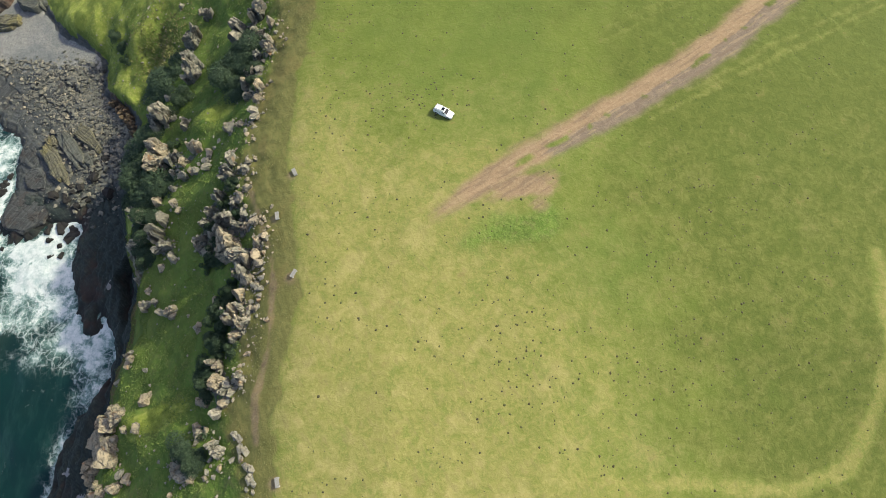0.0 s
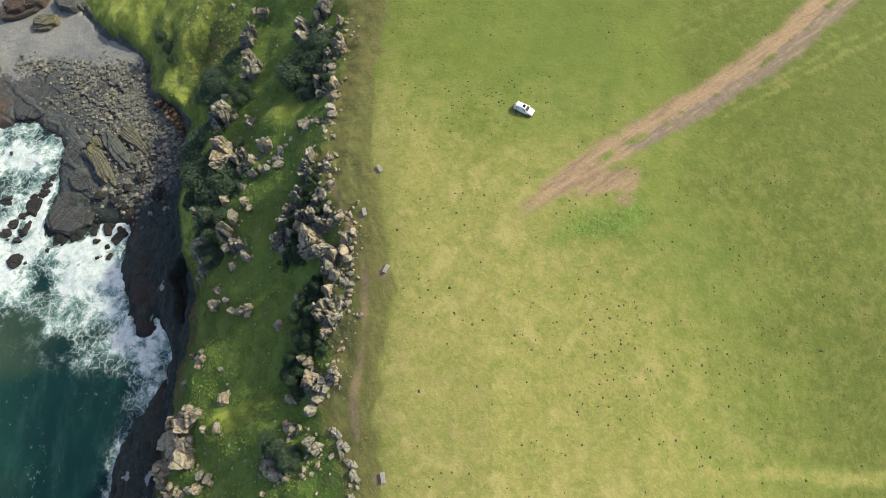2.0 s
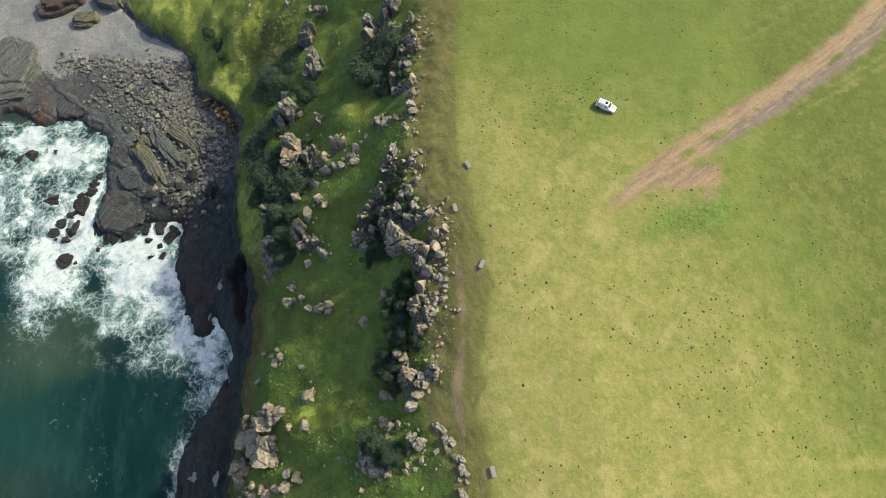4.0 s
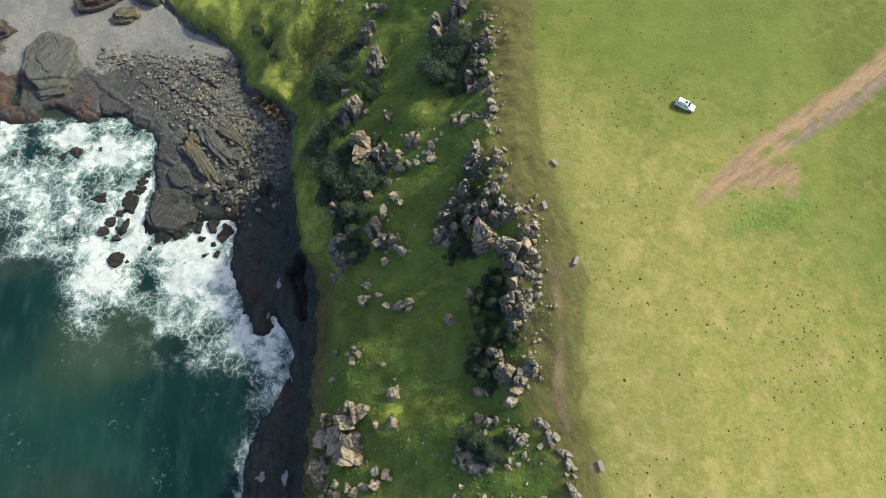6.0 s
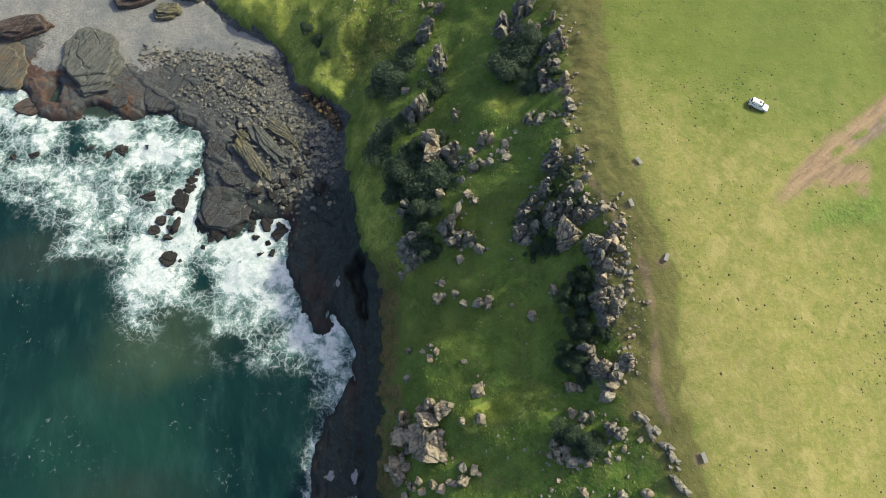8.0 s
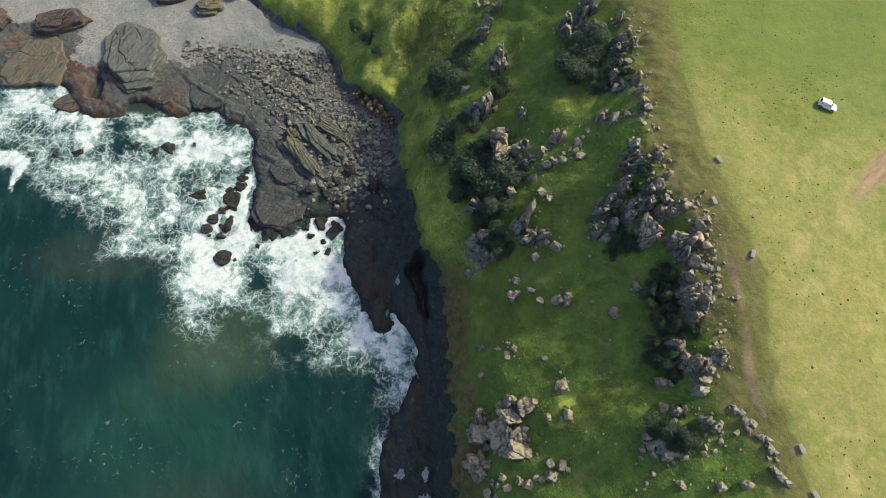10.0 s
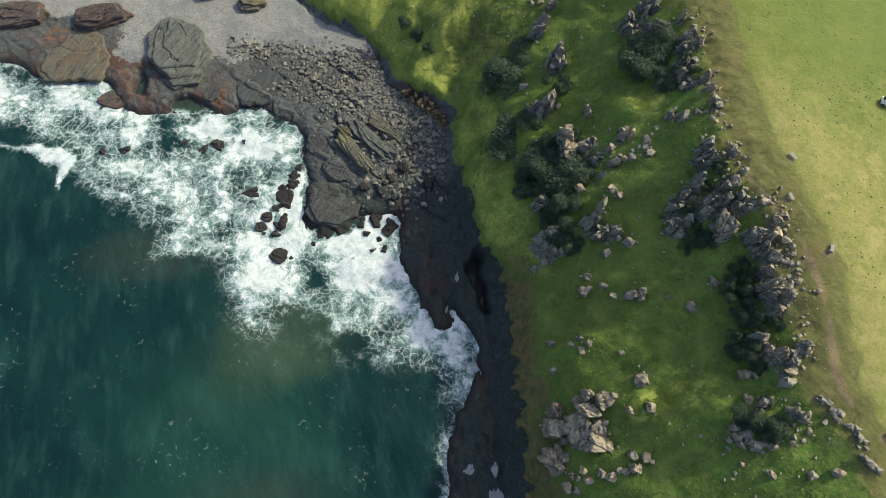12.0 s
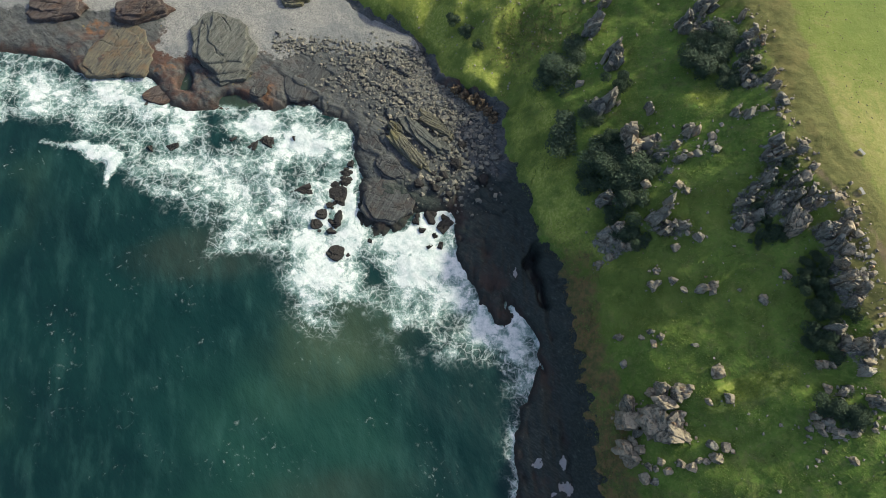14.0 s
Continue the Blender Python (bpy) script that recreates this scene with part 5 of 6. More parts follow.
def stems_mesh(seed):
    """Bent tapering stems that fan out from the root."""
    rng = np.random.default_rng(seed)
    bm = bmesh.new()
    for k in range(7):
        out = Vector((rng.uniform(-0.45, 0.45), rng.uniform(-0.45, 0.45), 0.45))
        ends = [Vector((0, 0, -0.12)), out * 0.45 + Vector((0, 0, 0.08)), out]
        rings = []
        for p, r in zip(ends, (0.05, 0.035, 0.012)):
            rings.append([bm.verts.new(p + Vector((math.cos(a) * r, math.sin(a) * r, 0))) for a in (0, 2.1, 4.2)])
        for lo, hi in zip(rings[:-1], rings[1:]):
            for q in range(3):
                bm.faces.new((lo[q], lo[(q + 1) % 3], hi[(q + 1) % 3], hi[q]))
    me = bpy.data.meshes.new("stems")
    bm.to_mesh(me)
    bm.free()
    me.materials.append(BARK.mat)
    return me


CROWNS = [(leaves_mesh(200 + k, 7500, 0.062), stems_mesh(300 + k)) for k in range(5)]


def shrub(k, x, y, w, h, label, group):
    root = new("shrub")
    crown, stems = CROWNS[k % len(CROWNS)]
    for name, me in (("crown", crown), ("stems", stems)):
        part = new(name, me)
        part.parent = root
    z = min(height(x + a, y + b) for a, b in ((0, 0), (w * 0.2, 0), (-w * 0.2, 0)))
    root.matrix_world = pose(x, y, z, 0, 0, rocks.uniform(0, 360)) @ Matrix.Diagonal((w / 2, w / 2, h * 1.15, 1))
    return tagged(root, label, "shrub", group)


for k, (x, y, w, h) in enumerate(THICKETS):
    shrub(k, x, y, w * 1.28, h, "dense dark green coastal shrub among grey tors", "shrubs of the thicket")
for k, (x, y, w, h) in enumerate(SCARP_BUSHES):
    shrub(k, x, y, w * 1.12, h, "dark green shrub growing at the foot of the scarp", "shrubs along the scarp")


def lines_at(line, y):
    return line_at(line, np.asarray(y), 1)


def heights(x, y):
    i = np.clip(np.searchsorted(GX, x) - 1, 0, len(GX) - 2)
    j = np.clip(np.searchsorted(GY, y) - 1, 0, len(GY) - 2)
    fx, fy = (x - GX[i]) / (GX[i + 1] - GX[i]), (y - GY[j]) / (GY[j + 1] - GY[j])
    return (GZ[j, i] * (1 - fx) + GZ[j, i + 1] * fx) * (1 - fy) + (GZ[j + 1, i] * (1 - fx) + GZ[j + 1, i + 1] * fx) * fy


def tufts(name, x, y, size, material, label, rng, blades=5):
    """Tufts of bent blades at the places given, as one mesh."""
    n = len(x)
    root = np.stack([x, y, heights(x, y) - 0.02], -1)
    verts = []
    for k in range(blades):
        turn = rng.uniform(0, 2 * np.pi, n)
        out = np.stack([np.cos(turn), np.sin(turn), np.zeros(n)], -1)
        side = np.stack([-np.sin(turn), np.cos(turn), np.zeros(n)], -1)
        s = (size * rng.uniform(0.6, 1.3, n))[:, None]
        tip = root + out * s * rng.uniform(0.35, 0.9, (n, 1)) + (0, 0, 1) * s * rng.uniform(0.35, 0.8, (n, 1))
        verts += [root + side * s * 0.22, root - side * s * 0.22 + out * s * 0.12, tip]
    verts = np.stack(verts, 1).reshape(-1, 3)
    me = raw_mesh(name, verts, np.arange(len(verts)).reshape(-1, 3), material)
    return tagged(new(name, me), label, "grass", kind="stuff")


grow = np.random.default_rng(77)
n = 100000
y = grow.uniform(-32, 135, n)
lo, hi = lines_at(GRASS_EDGE, y), lines_at(SCARP_TOP, y)
x = lo + (hi - lo) * grow.random(n)
keep = smooth_noise(x, y, 4.0, 61) + 0.5 * smooth_noise(x, y, 18, 62) > -0.25
x, y = x[keep], y[keep]
tufts("slope_grass", x, y, np.where(grow.random(len(x)) < 0.10, 0.48, 0.24), BLADE, "tufted green grass on the terrace slopes", grow, 4)
n = 9000
y = grow.uniform(-30, 105, n)
lo, hi = lines_at(SCARP_TOP, y), lines_at(CREST, y)
x = lo + (hi - lo) * np.clip(grow.normal(0.35, 0.30, n), -0.35, 0.98)
keep = smooth_noise(x, y, 5, 67) > -0.2
x, y = x[keep], y[keep]
tufts("edge_grass", x, y, grow.uniform(0.10, 0.26, len(x)), SEDGE, "long dry brown grass along the meadow edge", grow)


# herbs on the sunlit patches; their bright colour stands in partly for direct sun
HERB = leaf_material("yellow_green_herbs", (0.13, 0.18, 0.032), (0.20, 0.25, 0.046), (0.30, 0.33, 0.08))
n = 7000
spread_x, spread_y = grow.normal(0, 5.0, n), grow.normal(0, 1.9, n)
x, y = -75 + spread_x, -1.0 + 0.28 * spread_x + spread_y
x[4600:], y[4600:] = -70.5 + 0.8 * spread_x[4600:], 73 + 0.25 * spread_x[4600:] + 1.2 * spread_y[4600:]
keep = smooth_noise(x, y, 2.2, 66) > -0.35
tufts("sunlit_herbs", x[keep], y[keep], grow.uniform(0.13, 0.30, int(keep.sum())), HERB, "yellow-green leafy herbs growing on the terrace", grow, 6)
n = 2600
x, y = grow.uniform(-140, -60, n), grow.uniform(62, 136, n)
keep = (x > lines_at(GRASS_EDGE, y) + 1.5) & (x < lines_at(SCARP_TOP, y) - 2) & (smooth_noise(x, y, 9, 69) + 0.4 * smooth_noise(x, y, 3, 70) > 0.25)
x, y = x[keep], y[keep]
tufts("slope_scrub", x, y, grow.uniform(0.15, 0.40, len(x)), SCRUB, "low dark scrub and bracken on the north slope", grow, 14)
n = 1500
x, y = grow.normal(-108, 7, n), grow.normal(112, 6, n)
tufts("dry_stems", x, y, grow.uniform(0.4, 0.9, n), SEDGE, "tall dry grass stems in the hollow of the north slope", grow, 3)
HEATH = leaf_material("rusty_heath_stems", (0.052, 0.054, 0.022), (0.105, 0.086, 0.036), (0.21, 0.125, 0.050))
n = 7000
y = grow.uniform(-32, 50, n)
x = lines_at(GRASS_EDGE, y) + np.abs(grow.normal(0, 4.8, n)) - 1.6
keep = smooth_noise(x, y, 5, 64) > -0.15
tufts("cliff_heath", x[keep], y[keep], grow.uniform(0.12, 0.28, int(keep.sum())), HEATH, "rusty brown heath along the cliff edge", grow)


def dots(name, x, y, size, label, material, category, squash=0.45):
    """Small uneven heaps, as one mesh."""
    rng = np.random.default_rng(9)
    bm = bmesh.new()
    bmesh.ops.create_icosphere(bm, subdivisions=1, radius=1.0)
    ball = np.array([v.co[:] for v in bm.verts])
    tri = np.array([[v.index for v in f.verts] for f in bm.faces])
    bm.free()
    n = len(x)
    s = size[:, None, None] * rng.uniform(0.7, 1.3, (n, len(ball), 1))
    v = ball[None] * s * (rng.uniform(0.75, 1.3, (n, 1, 3)) * (1, 1, squash))
    v = v + np.stack([x, y, heights(x, y)], -1)[:, None]
    faces = (tri[None] + (np.arange(n) * len(ball))[:, None, None]).reshape(-1, 3)
    me = raw_mesh(name, v.reshape(-1, 3), faces, material, True)
    return tagged(new(name, me), label, category, kind="stuff")


def stones(name, x, y, size, label, material, category):
    """Angular stones, as one mesh."""
    rng = np.random.default_rng(19)
    kinds = []
    for k in range(8):
        co = PEBBLE[0] * 0.8 + PEBBLE[0] / np.linalg.norm(PEBBLE[0], axis=1, keepdims=True) * 0.2
        for q in range(5):
            n = rng.normal(size=3)
            n /= np.linalg.norm(n)
            co = co - np.maximum(co @ n - rng.uniform(0.5, 0.9), 0)[:, None] * n
        co = co + rng.normal(size=co.shape) * 0.06
        kinds.append(co / np.abs(co).max(0))
    tri = PEBBLE[1]
    verts = np.stack(kinds)[rng.integers(0, 8, len(x))]
    turn = rng.uniform(0, 6.28, len(x))
    c, s = np.cos(turn)[:, None], np.sin(turn)[:, None]
    wide = size[:, None] * rng.uniform(0.75, 1.35, (len(x), 2))
    vx, vy = verts[:, :, 0] * wide[:, :1], verts[:, :, 1] * wide[:, 1:]
    v = np.stack([vx * c - vy * s, vx * s + vy * c, verts[:, :, 2] * size[:, None] * rng.uniform(0.55, 1.1, (len(x), 1))], -1)
    v = v + np.stack([x, y, heights(x, y) + 0.25 * size], -1)[:, None]
    faces = (tri[None] + (np.arange(len(x)) * len(kinds[0]))[:, None, None]).reshape(-1, 3)
    me = raw_mesh(name, v.reshape(-1, 3), faces, material)
    return tagged(new(name, me), label, category, kind="stuff")


# dark heaps and sedge dots in the meadow, in loose drifts
cx, cy = grow.uniform(-40, 75, 46), grow.uniform(-14, 98, 46)
x = np.concatenate([grow.uniform(-40, 80, 380)] + [grow.normal(a, 3.2, 10) for a in cx])
y = np.concatenate([grow.uniform(-20, 105, 380)] + [grow.normal(b, 3.2, 10) for b in cy])
for cx, cy, reach, count in ((-14, 72, 5, 60), (-25, 68, 4, 24), (5, 9, 3.5, 34), (1, 21, 4, 34), (38, 13, 7, 60), (55, 20, 6, 50), (-10, -9, 5, 26), (22, -3, 6, 34), (-5, 41, 3, 22), (-30, 21, 5, 26), (45, 52, 9, 60)):
    drift = grow.normal(size=(count, 2)) * (reach * 1.4, reach)
    x, y = np.concatenate([x, cx + drift[:, 0]]), np.concatenate([y, cy + drift[:, 1]])
keep = (x > lines_at(CREST, y) + 2) & (path_distance(x, y, TRACK)[0] > 4)
x, y = x[keep], y[keep]
dots("dung_and_sedge", x, y, grow.uniform(0.09, 0.27, len(x)), "dark dung heaps and sedge dots scattered over the meadow", DUNG.mat, "dung")

# loose stones on the terrace, rubble among the crags of the scarp
n = 420
y = grow.uniform(-30, 115, n)
lo, hi = lines_at(TERRACE_LOW, y), lines_at(SCARP_TOP, y)
x = lo + (hi - lo) * grow.random(n)
stones("loose_stones", x, y, 0.07 + 0.28 * grow.random(n) ** 3.0, "pale loose stones strewn over the slope", CRAG, "stones")
spots = np.array(NORTH_SCARP + SCARP_HEAD + SCARP_BLOCKS + SCARP_SOUTH + NORTH_KNOLL + DARK_TORS + MIDDLE_TOR + SOUTH_SLOPE)
pick = grow.integers(0, len(spots), 1000)
away = grow.normal(size=(1000, 2)) * (0.36 * spots[pick, 2:3] + 0.5)
x, y = spots[pick, 0] + away[:, 0], spots[pick, 1] + away[:, 1]
stones("scarp_rubble", x, y, 0.10 + 0.5 * grow.random(1000) ** 2.6, "angular grey rubble lying among the crags", CRAG, "rubble")

n = 480
y = np.concatenate([grow.uniform(2, 100, n - 120), grow.uniform(14, 48, 120)])
x = lines_at(SCARP_TOP, y) + grow.normal(0.5, 1.5, n) + 2.2 * grow.random(n) ** 2
keep = smooth_noise(x, y, 4, 68) > -0.1
x, y = x[keep], y[keep]
stones("brink_stones", x, y, 0.10 + 0.42 * grow.random(len(x)) ** 2.2, "pale angular stones strung along the top of the scarp", PALE, "stones")

# pale stones on the north slope
n = 260
x, y = grow.uniform(-150, -92, n), grow.uniform(96, 136, n)
keep = x > lines_at(GRASS_EDGE, y) + 2
stones("slope_stones", x[keep], y[keep], 0.08 + 0.34 * grow.random(int(keep.sum())) ** 2.4, "pale stones scattered over the north slope", CRAG, "stones")

# cobbles and boulders of the beach
n = 15000
y = grow.uniform(84, 134, n)
x = grow.uniform(-192, -118, n)
dens = 0.4 * ramp(lines_at(CLIFF_FOOT, y) - x, 16, 4) * ramp(y, 120, 110) + np.exp(-(((x + 156) / 12) ** 2 + ((y - 109) / 7) ** 2)) + 0.5 * np.exp(-(((x + 182) / 14) ** 2 + ((y - 118.5) / 2.2) ** 2)) + 0.9 * np.exp(-(((x + 140) / 12) ** 2 + ((y - 100) / 14) ** 2)) + 0.35 * np.exp(-(((x + 184) / 12) ** 2 + ((y - 120) / 3) ** 2))
keep = (grow.random(n) < dens * 1.1) & (x < lines_at(CLIFF_FOOT, y) - 0.5) & (heights(x, y) > 0.4)
x, y = x[keep], y[keep]
stones("beach_cobbles", x, y, 0.17 + 0.26 * grow.random(len(x)) + 0.45 * grow.random(len(x)) ** 6, "dark rounded cobbles heaped on the beach", COBBLE, "cobbles")
n = 3800
x, y = grow.uniform(-150, -119, n), grow.uniform(56, 104, n)
keep = (x < lines_at(CLIFF_FOOT, y) - 0.3) & (heights(x, y) > 0.4) & (grow.random(n) < 0.06 + 0.95 * np.exp(-(((x + 132) / 9) ** 2 + ((y - 79) / 11) ** 2)))
x, y = x[keep], y[keep]
stones("shelf_rubble", x, y, 0.16 + 0.8 * grow.random(len(x)) ** 3.5, "broken dark rubble lying on the rock shelf", COBBLE, "rubble")

# ---- bedded slabs and headland rocks of the beach ----
def slab_mesh(name, seed, material, corners=7, joints=2, wrinkle=0.05):
    """A flat-topped slab with an angular worn outline, stepped beds and open joints; 2 across each way."""
    rng = np.random.default_rng(seed)
    rings, segs = 20, 88
    th = np.linspace(0, 2 * np.pi, segs, endpoint=False)
    normals = np.sort(rng.uniform(0, 2 * np.pi / corners * 0.7, corners) + np.arange(corners) * 2 * np.pi / corners)
    reach = rng.uniform(0.66, 1.0, corners)
    outline = np.min([d / np.maximum(np.cos(th - n), 0.12) for n, d in zip(normals, reach)], 0)
    outline = np.minimum(outline, 1.12) * (1 + 0.12 * smooth_noise(2.2 * np.cos(th), 2.2 * np.sin(th), 0.9, seed + 11, 5))
    s = np.concatenate([np.linspace(0, 0.94, rings - 6), [0.97, 1.0, 1.02, 1.03, 1.04, 1.05]])
    drop = np.concatenate([np.zeros(rings - 6), [0.04, 0.16, 0.5, 1.0, 1.5, 2.0]])
    x, y = np.outer(s, outline * np.cos(th)), np.outer(s, outline * np.sin(th))
    top = 0.20 * x * rng.normal() + 0.20 * y * rng.normal()
    beds = smooth_noise(x * 3, y * 9, 2.0, seed, 4)
    top = top + wrinkle * (np.round(beds * 3) / 3 * 1.4 + 0.7 * smooth_noise(x * 9, y * 14, 1.4, seed + 3, 3))
    for k in range(joints):
        a = rng.uniform(-0.5, 0.5) + (0 if k % 2 == 0 else 1.4)
        gap = np.abs(-x * math.sin(a) + y * math.cos(a) - rng.uniform(-0.4, 0.35) + 0.16 * smooth_noise(x * 4, y * 4, 1.6, seed + 7 + k, 4))
        top = top - 0.30 * np.exp(-((gap / 0.022) ** 2))
    z = 1.0 + top - np.repeat(drop[:, None], segs, 1) * (1.0 + 0.15 * smooth_noise(x * 5, y * 5, 1.0, seed + 5))
    z = np.where(drop[:, None] >= 2, -1.0, z)
    verts = np.concatenate([[(0, 0, z[0, 0])], np.stack([x[1:], y[1:], z[1:]], -1).reshape(-1, 3)])
    tris = [(0, 1 + q, 1 + (q + 1) % segs) for q in range(segs)]
    for r in range(rings - 2):
        for q in range(segs):
            i, j = 1 + r * segs + q, 1 + r * segs + (q + 1) % segs
            tris += [(i, i + segs, j + segs), (i, j + segs, j)]
    lo, hi = verts.min(0), verts.max(0)
    me = stone_mesh(name, (verts - (lo + hi) / 2) / ((hi - lo) / 2), np.array(tris), material)
    me.polygons.foreach_set("use_smooth", np.ones(len(me.polygons), bool))
    me.set_sharp_from_angle(angle=radians(26))
    return me


SLAB_KINDS = {
    "grey": (SLATE, 7, 1, 0.07, "grey bedded rock slab lying on the shore"), "golden": (GOLDEN, 6, 1, 0.10, "long rock slab with yellow-green lichen lying on the shore"),
    "russet": (RUSSET, 7, 2, 0.10, "reddish brown bedded rock slab on the shore"), "ochre": (OCHRE, 7, 2, 0.08, "broad ochre-stained rock slab lying on the shore"), "inky": (INKY, 8, 3, 0.12, "dark wrinkled rock plate on the shelf"),
}
BEACH_SLABS = [
    ("grey", -208.0, 119.5, 21.0, 3.0, 104, 1.22), ("ochre", -241.5, 116.5, 20.5, 0.5, 10, 1.08), ("russet", -234, 132, 12, 3.4, 14, 1.5), ("russet", -262, 133, 13, 2.2, 8, 1.4),
    ("golden", -185, 139, 7.5, 2.6, 10, 1.25), ("russet", -196, 147, 12, 4.5, 30, 1.5), ("grey", -178, 148, 9, 3.0, -20, 1.4), ("inky", -182, 107, 17.0, 0.45, 70, 1.06), ("russet", -226, 101, 10, 0.5, 20, 1.3), ("inky", -195, 103, 6, 0.5, 60, 1.3), ("grey", -204.5, 107, 8.5, 1.9, 15, 1.5),
]
SHELF_SLABS = [
    ("golden", -147.2, 78, 7.6, 2.1, -49, 2.5), ("grey", -143.2, 83.8, 7.6, 1.9, -49, 2.5), ("golden", -138.6, 88.4, 6.6, 1.7, -38, 2.2), ("golden", -151.8, 87.2, 4.4, 1.9, -45, 1.3),
    ("inky", -154.5, 61.0, 13.6, 0.7, -20, 1.1), ("inky", -153.5, 72.5, 8.0, 0.9, -40, 1.3), ("inky", -157.5, 108.5, 8.5, 0.8, -60, 1.25), ("grey", -136, 80, 3.6, 1.5, -36, 1.6), ("inky", -160, 83, 8.5, 0.7, -70, 1.35),
]


def rock_slab(k, kind, x, y, w, h, turn, stretch):
    """Shore rock of two or three beds, each set back from the one below, with broken edges."""
    stuff, corners, joints, wrinkle, label = SLAB_KINDS[kind]
    root = new("rock_slab")
    low, tall = footing(x, y, w, h)
    root.matrix_world = pose(x, y, low, rocks.normal() * 1.5, rocks.normal() * 1.5, turn)
    beds = 3 if h > 1.5 else 2
    rim_u, rim_v = w / 2 * stretch * 1.1, w / 2 / stretch**0.5 * 1.1
    for b in range(beds):
        share = 1 - 0.17 * b
        top = tall * ((0.62, 0.84, 1.0)[b] if beds == 3 else (0.72, 1.0)[b])
        ob = new("bed", slab_mesh("bed", 500 + 7 * k + b, stuff, corners, joints if b == beds - 1 else 1, wrinkle))
        ob.parent = root
        ob.matrix_local = pose(rocks.normal() * 0.07 * rim_u * b, rocks.normal() * 0.07 * rim_v * b, top / 2, 0, 0, rocks.normal() * 4) @ Matrix.Diagonal((rim_u * share, rim_v * share, top / 2, 1))
    return tagged(root, label, "rock", "slabs on the shore")


for k, (kind, x, y, w, h, turn, stretch) in enumerate(BEACH_SLABS + SHELF_SLABS):
    rock_slab(k, kind, x, y, w, h, turn, stretch)


# ---- benches ----
def part(name, bm, material, parent, label=""):
    me = bpy.data.meshes.new(name)
    bm.to_mesh(me)
    bm.free()
    me.materials.append(material)
    ob = new(name, me)
    ob.parent = parent
    return tagged(ob, label)


def block(size, at=(0, 0, 0), bevel=0.02, turn=(0, 0, 0)):
    bm = bmesh.new()
    bmesh.ops.create_cube(bm, size=1.0, matrix=pose(*at, *turn) @ Matrix.Diagonal((*size, 1)))
    bmesh.ops.bevel(bm, geom=bm.edges[:], offset=bevel, segments=2, affect="EDGES")
    return bm


CONCRETE = Nodes("weathered_concrete")
CONCRETE.set(Base_Color=CONCRETE.mix(CONCRETE.ramp(CONCRETE.noise(2.5, 5), 0.3, 0.7), (0.24, 0.23, 0.22), (0.42, 0.41, 0.39)), Roughness=0.9)
CONCRETE.bump(CONCRETE.noise(20), 0.3, 0.02)
TIMBER = Nodes("grey_weathered_timber")
TIMBER.set(Base_Color=TIMBER.mix(TIMBER.noise(3, 5, 0.6, TIMBER.scaled(1, 9, 1)), (0.19, 0.18, 0.165), (0.33, 0.315, 0.29)), Roughness=0.85)


def bench(x, y, turn, label):
    root = new("bench")
    for at in (-0.36, -0.12, 0.12, 0.36):
        part("seat_slat", block((2.1, 0.225, 0.09), (0, at, 0.48), 0.012), TIMBER.mat, root)
    for side in (-0.8, 0.8):
        part("leg", block((0.20, 0.86, 0.52), (side, 0, 0.175), 0.02), CONCRETE.mat, root, "grey concrete leg")
    part("stretcher", block((1.5, 0.10, 0.12), (0, 0, 0.30), 0.012), TIMBER.mat, root)
    root.matrix_world = pose(x, y, height(x, y), 0, 0, turn) @ Matrix.Diagonal((0.85, 0.85, 0.95, 1))
    return tagged(root, label, "bench", "benches along the meadow edge")


for x, y, turn in ((-43.1, 50.4, 120), (-45.8, 40.6, 105), (-40.3, 28.0, 65), (-38.6, -10.4, 105), (-37.9, -18.5, 110)):
    bench(x, y, turn, "grey weathered backless bench standing in the dry meadow grass")


# ---- car ----
PAINT = Nodes("white_car_paint")
PAINT.set(Base_Color=(0.80, 0.81, 0.80), Roughness=0.25, Coat_Weight=0.6)
GLASS = Nodes("dark_car_glass")
GLASS.set(Base_Color=(0.012, 0.014, 0.016), Roughness=0.08)
RUBBER = Nodes("black_rubber")
RUBBER.set(Base_Color=(0.02, 0.02, 0.02), Roughness=0.8)
METAL = Nodes("grey_wheel_metal")
METAL.set(Base_Color=(0.5, 0.5, 0.52), Roughness=0.35, Metallic=0.9)
LAMP = Nodes("clear_lamp_glass")
LAMP.set(Base_Color=(0.75, 0.77, 0.78), Roughness=0.1)
TAIL = Nodes("red_lamp_glass")
TAIL.set(Base_Color=(0.4, 0.02, 0.02), Roughness=0.2)


def loft(rings, close=True):
    """A skin over rings of points, its ends closed."""
    bm = bmesh.new()
    made = [[bm.verts.new(p) for p in ring] for ring in rings]
    for a, b in zip(made[:-1], made[1:]):
        for q in range(len(a)):
            bm.faces.new((a[q], a[(q + 1) % len(a)], b[(q + 1) % len(b)], b[q]))
    bm.faces.new(made[0][::-1])
    bm.faces.new(made[-1])
    bmesh.ops.recalc_face_normals(bm, faces=bm.faces[:])
    bmesh.ops.bevel(bm, geom=[e for e in bm.edges if e.calc_face_angle(0) > 0.5], offset=0.05, segments=2, affect="EDGES")
    return bm


def section(x, half, low, high, tuck=0.9):
    return [(x, -half, low), (x, -half, (low + high) / 2), (x, -half * tuck, high), (x, half * tuck, high), (x, half, (low + high) / 2), (x, half, low)]


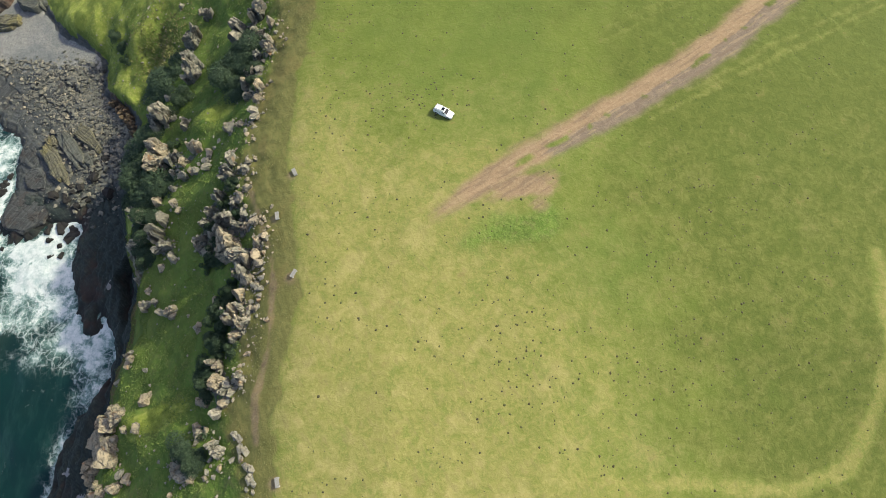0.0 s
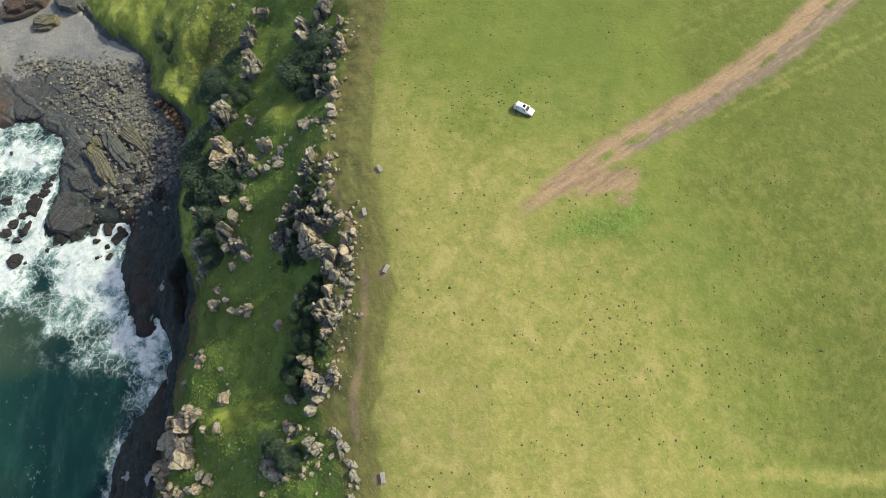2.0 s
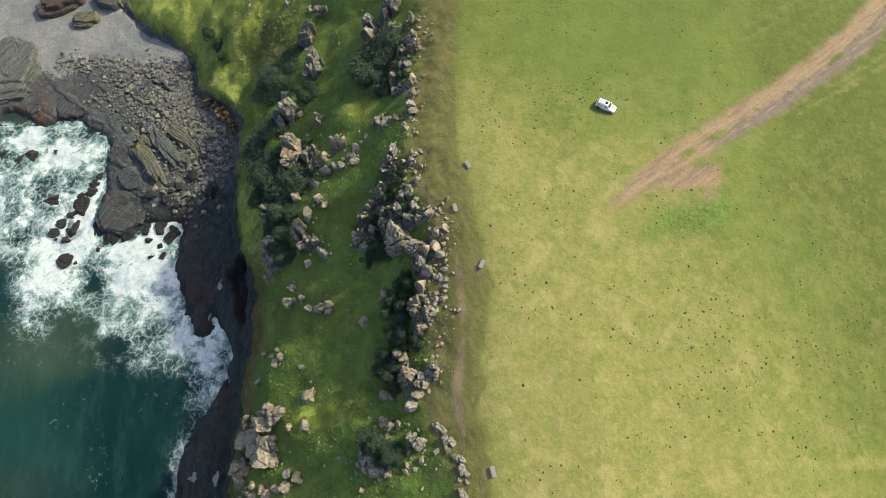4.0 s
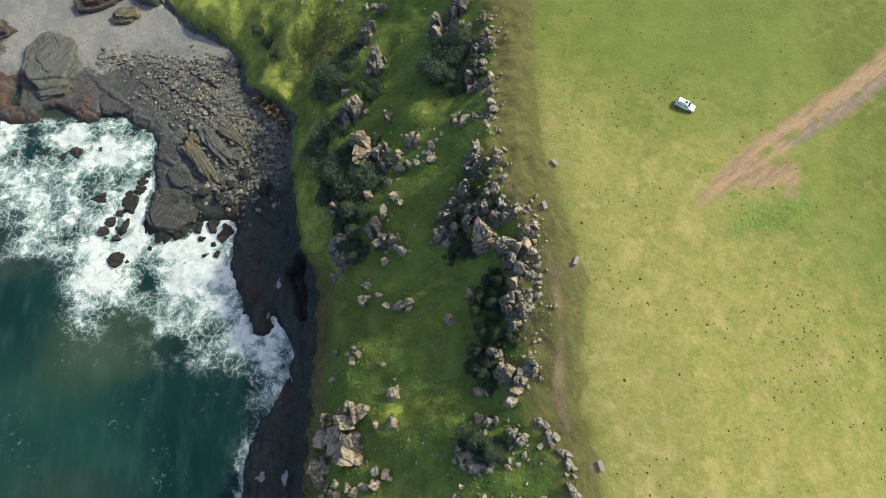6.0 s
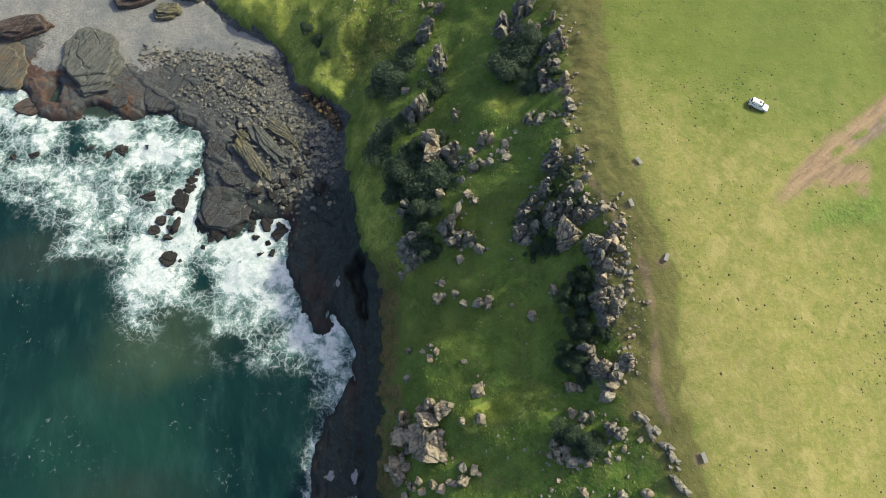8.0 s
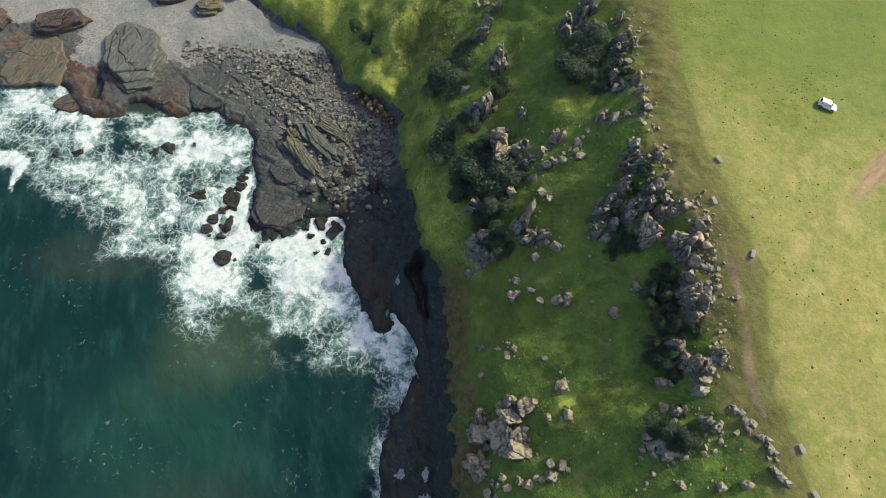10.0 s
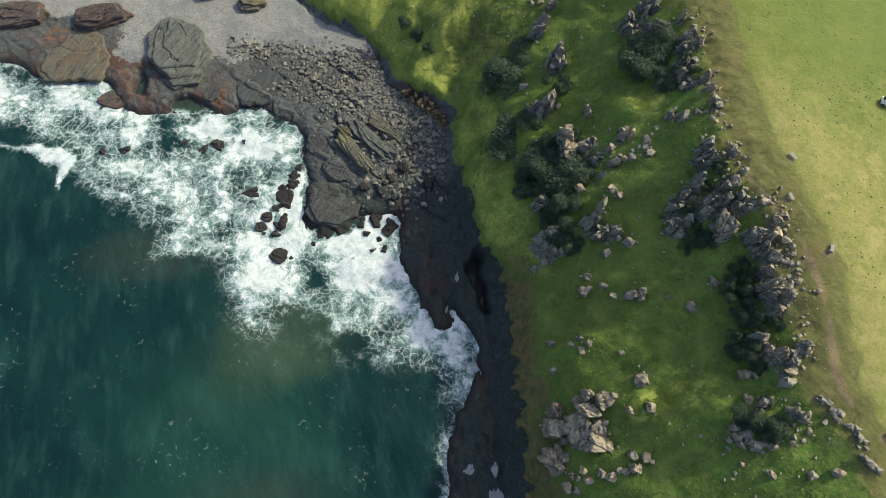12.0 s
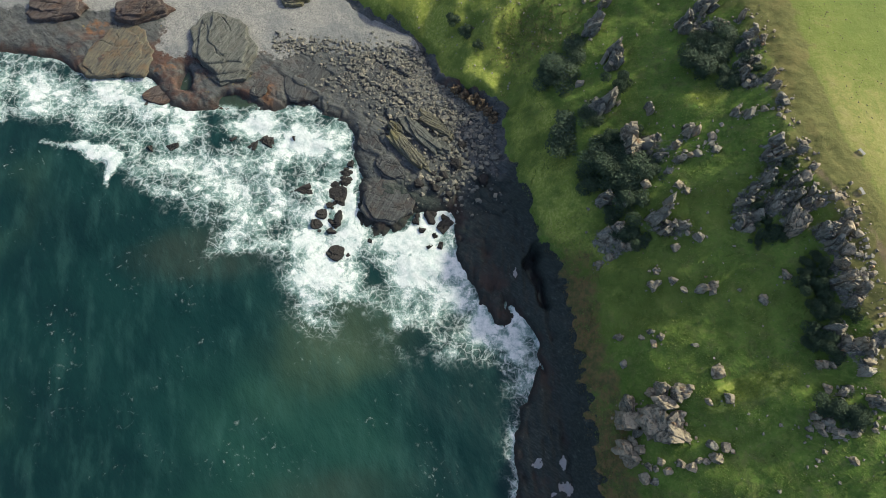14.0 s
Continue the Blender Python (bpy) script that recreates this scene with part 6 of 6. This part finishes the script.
def wheel_mesh(radius, width):
    bm = bmesh.new()
    bmesh.ops.create_cone(bm, cap_ends=True, segments=28, radius1=radius, radius2=radius, depth=width, matrix=pose(0, 0, 0, 90, 0, 0))
    bmesh.ops.bevel(bm, geom=[e for e in bm.edges if e.calc_face_angle(0) > 1], offset=width * 0.15, segments=2, affect="EDGES")
    return bm


def car(x, y, turn):
    root = new("car")
    body = part("body", loft([section(-2.30, 0.80, 0.50, 0.98), section(-2.2, 0.90, 0.38, 1.04), section(-0.2, 0.93, 0.34, 1.06), section(0.95, 0.93, 0.34, 1.04),
                              section(1.95, 0.88, 0.38, 0.95), section(2.30, 0.78, 0.48, 0.80)]), PAINT.mat, root)
    cabin = part("cabin", loft([section(-2.16, 0.80, 1.0, 1.12, 0.98), section(-1.95, 0.82, 1.0, 1.68, 0.84), section(-0.6, 0.84, 1.0, 1.76, 0.84),
                                section(0.30, 0.82, 1.0, 1.70, 0.82), section(1.05, 0.80, 1.0, 1.08, 0.96)]), PAINT.mat, root)
    part("windscreen", block((0.03, 1.26, 0.74), (0.72, 0, 1.38), 0.01, (0, -51, 0)), GLASS.mat, cabin, "dark windscreen")
    part("rear_window", block((0.03, 1.22, 0.46), (-2.09, 0, 1.40), 0.01, (0, 20, 0)), GLASS.mat, cabin)
    for side in (-1, 1):
        for at, long in ((0.05, 0.86), (-0.88, 0.84), (-1.62, 0.52)):
            part("side_window", block((long, 0.03, 0.40), (at, side * 0.79, 1.36), 0.01, (side * 13, 0, 0)), GLASS.mat, cabin, "dark side window")
        part("roof_rail", block((1.9, 0.05, 0.05), (-0.85, side * 0.60, 1.78), 0.015), RUBBER.mat, cabin)
        part("mirror", block((0.12, 0.20, 0.14), (0.78, side * 1.0, 1.10), 0.03), PAINT.mat, body)
        part("headlight", block((0.14, 0.36, 0.16), (2.20, side * 0.58, 0.74), 0.03), LAMP.mat, body)
        part("tail_light", block((0.08, 0.16, 0.34), (-2.27, side * 0.70, 0.84), 0.02), TAIL.mat, body)
        for at in (-1.38, 1.40):
            tyre = part("wheel", wheel_mesh(0.37, 0.24), RUBBER.mat, root, "black tyre")
            tyre.location = (at, side * 0.82, 0.37)
            rim = part("rim", wheel_mesh(0.22, 0.26), METAL.mat, tyre, "grey alloy rim")
    part("sunroof", block((0.62, 0.74, 0.02), (-0.15, 0, 1.745), 0.008, (0, 2, 0)), GLASS.mat, cabin)
    part("front_bumper", block((0.16, 1.56, 0.20), (2.28, 0, 0.50), 0.05), RUBBER.mat, body)
    part("rear_bumper", block((0.16, 1.60, 0.22), (-2.28, 0, 0.52), 0.05), RUBBER.mat, body)
    part("grille", block((0.04, 0.70, 0.14), (2.30, 0, 0.70), 0.01), RUBBER.mat, body)
    a = radians(turn)
    up = [height(x + math.cos(a) * s, y + math.sin(a) * s) for s in (-1.4, 1.4)]
    tilt = math.degrees(math.atan2(up[0] - up[1], 2.8))
    root.matrix_world = pose(x, y, sum(up) / 2 - 0.02, 0, tilt, turn)
    return tagged(root, "white estate car with dark windows parked on the meadow grass", "car")


car(-12.0, 66.4, -27)
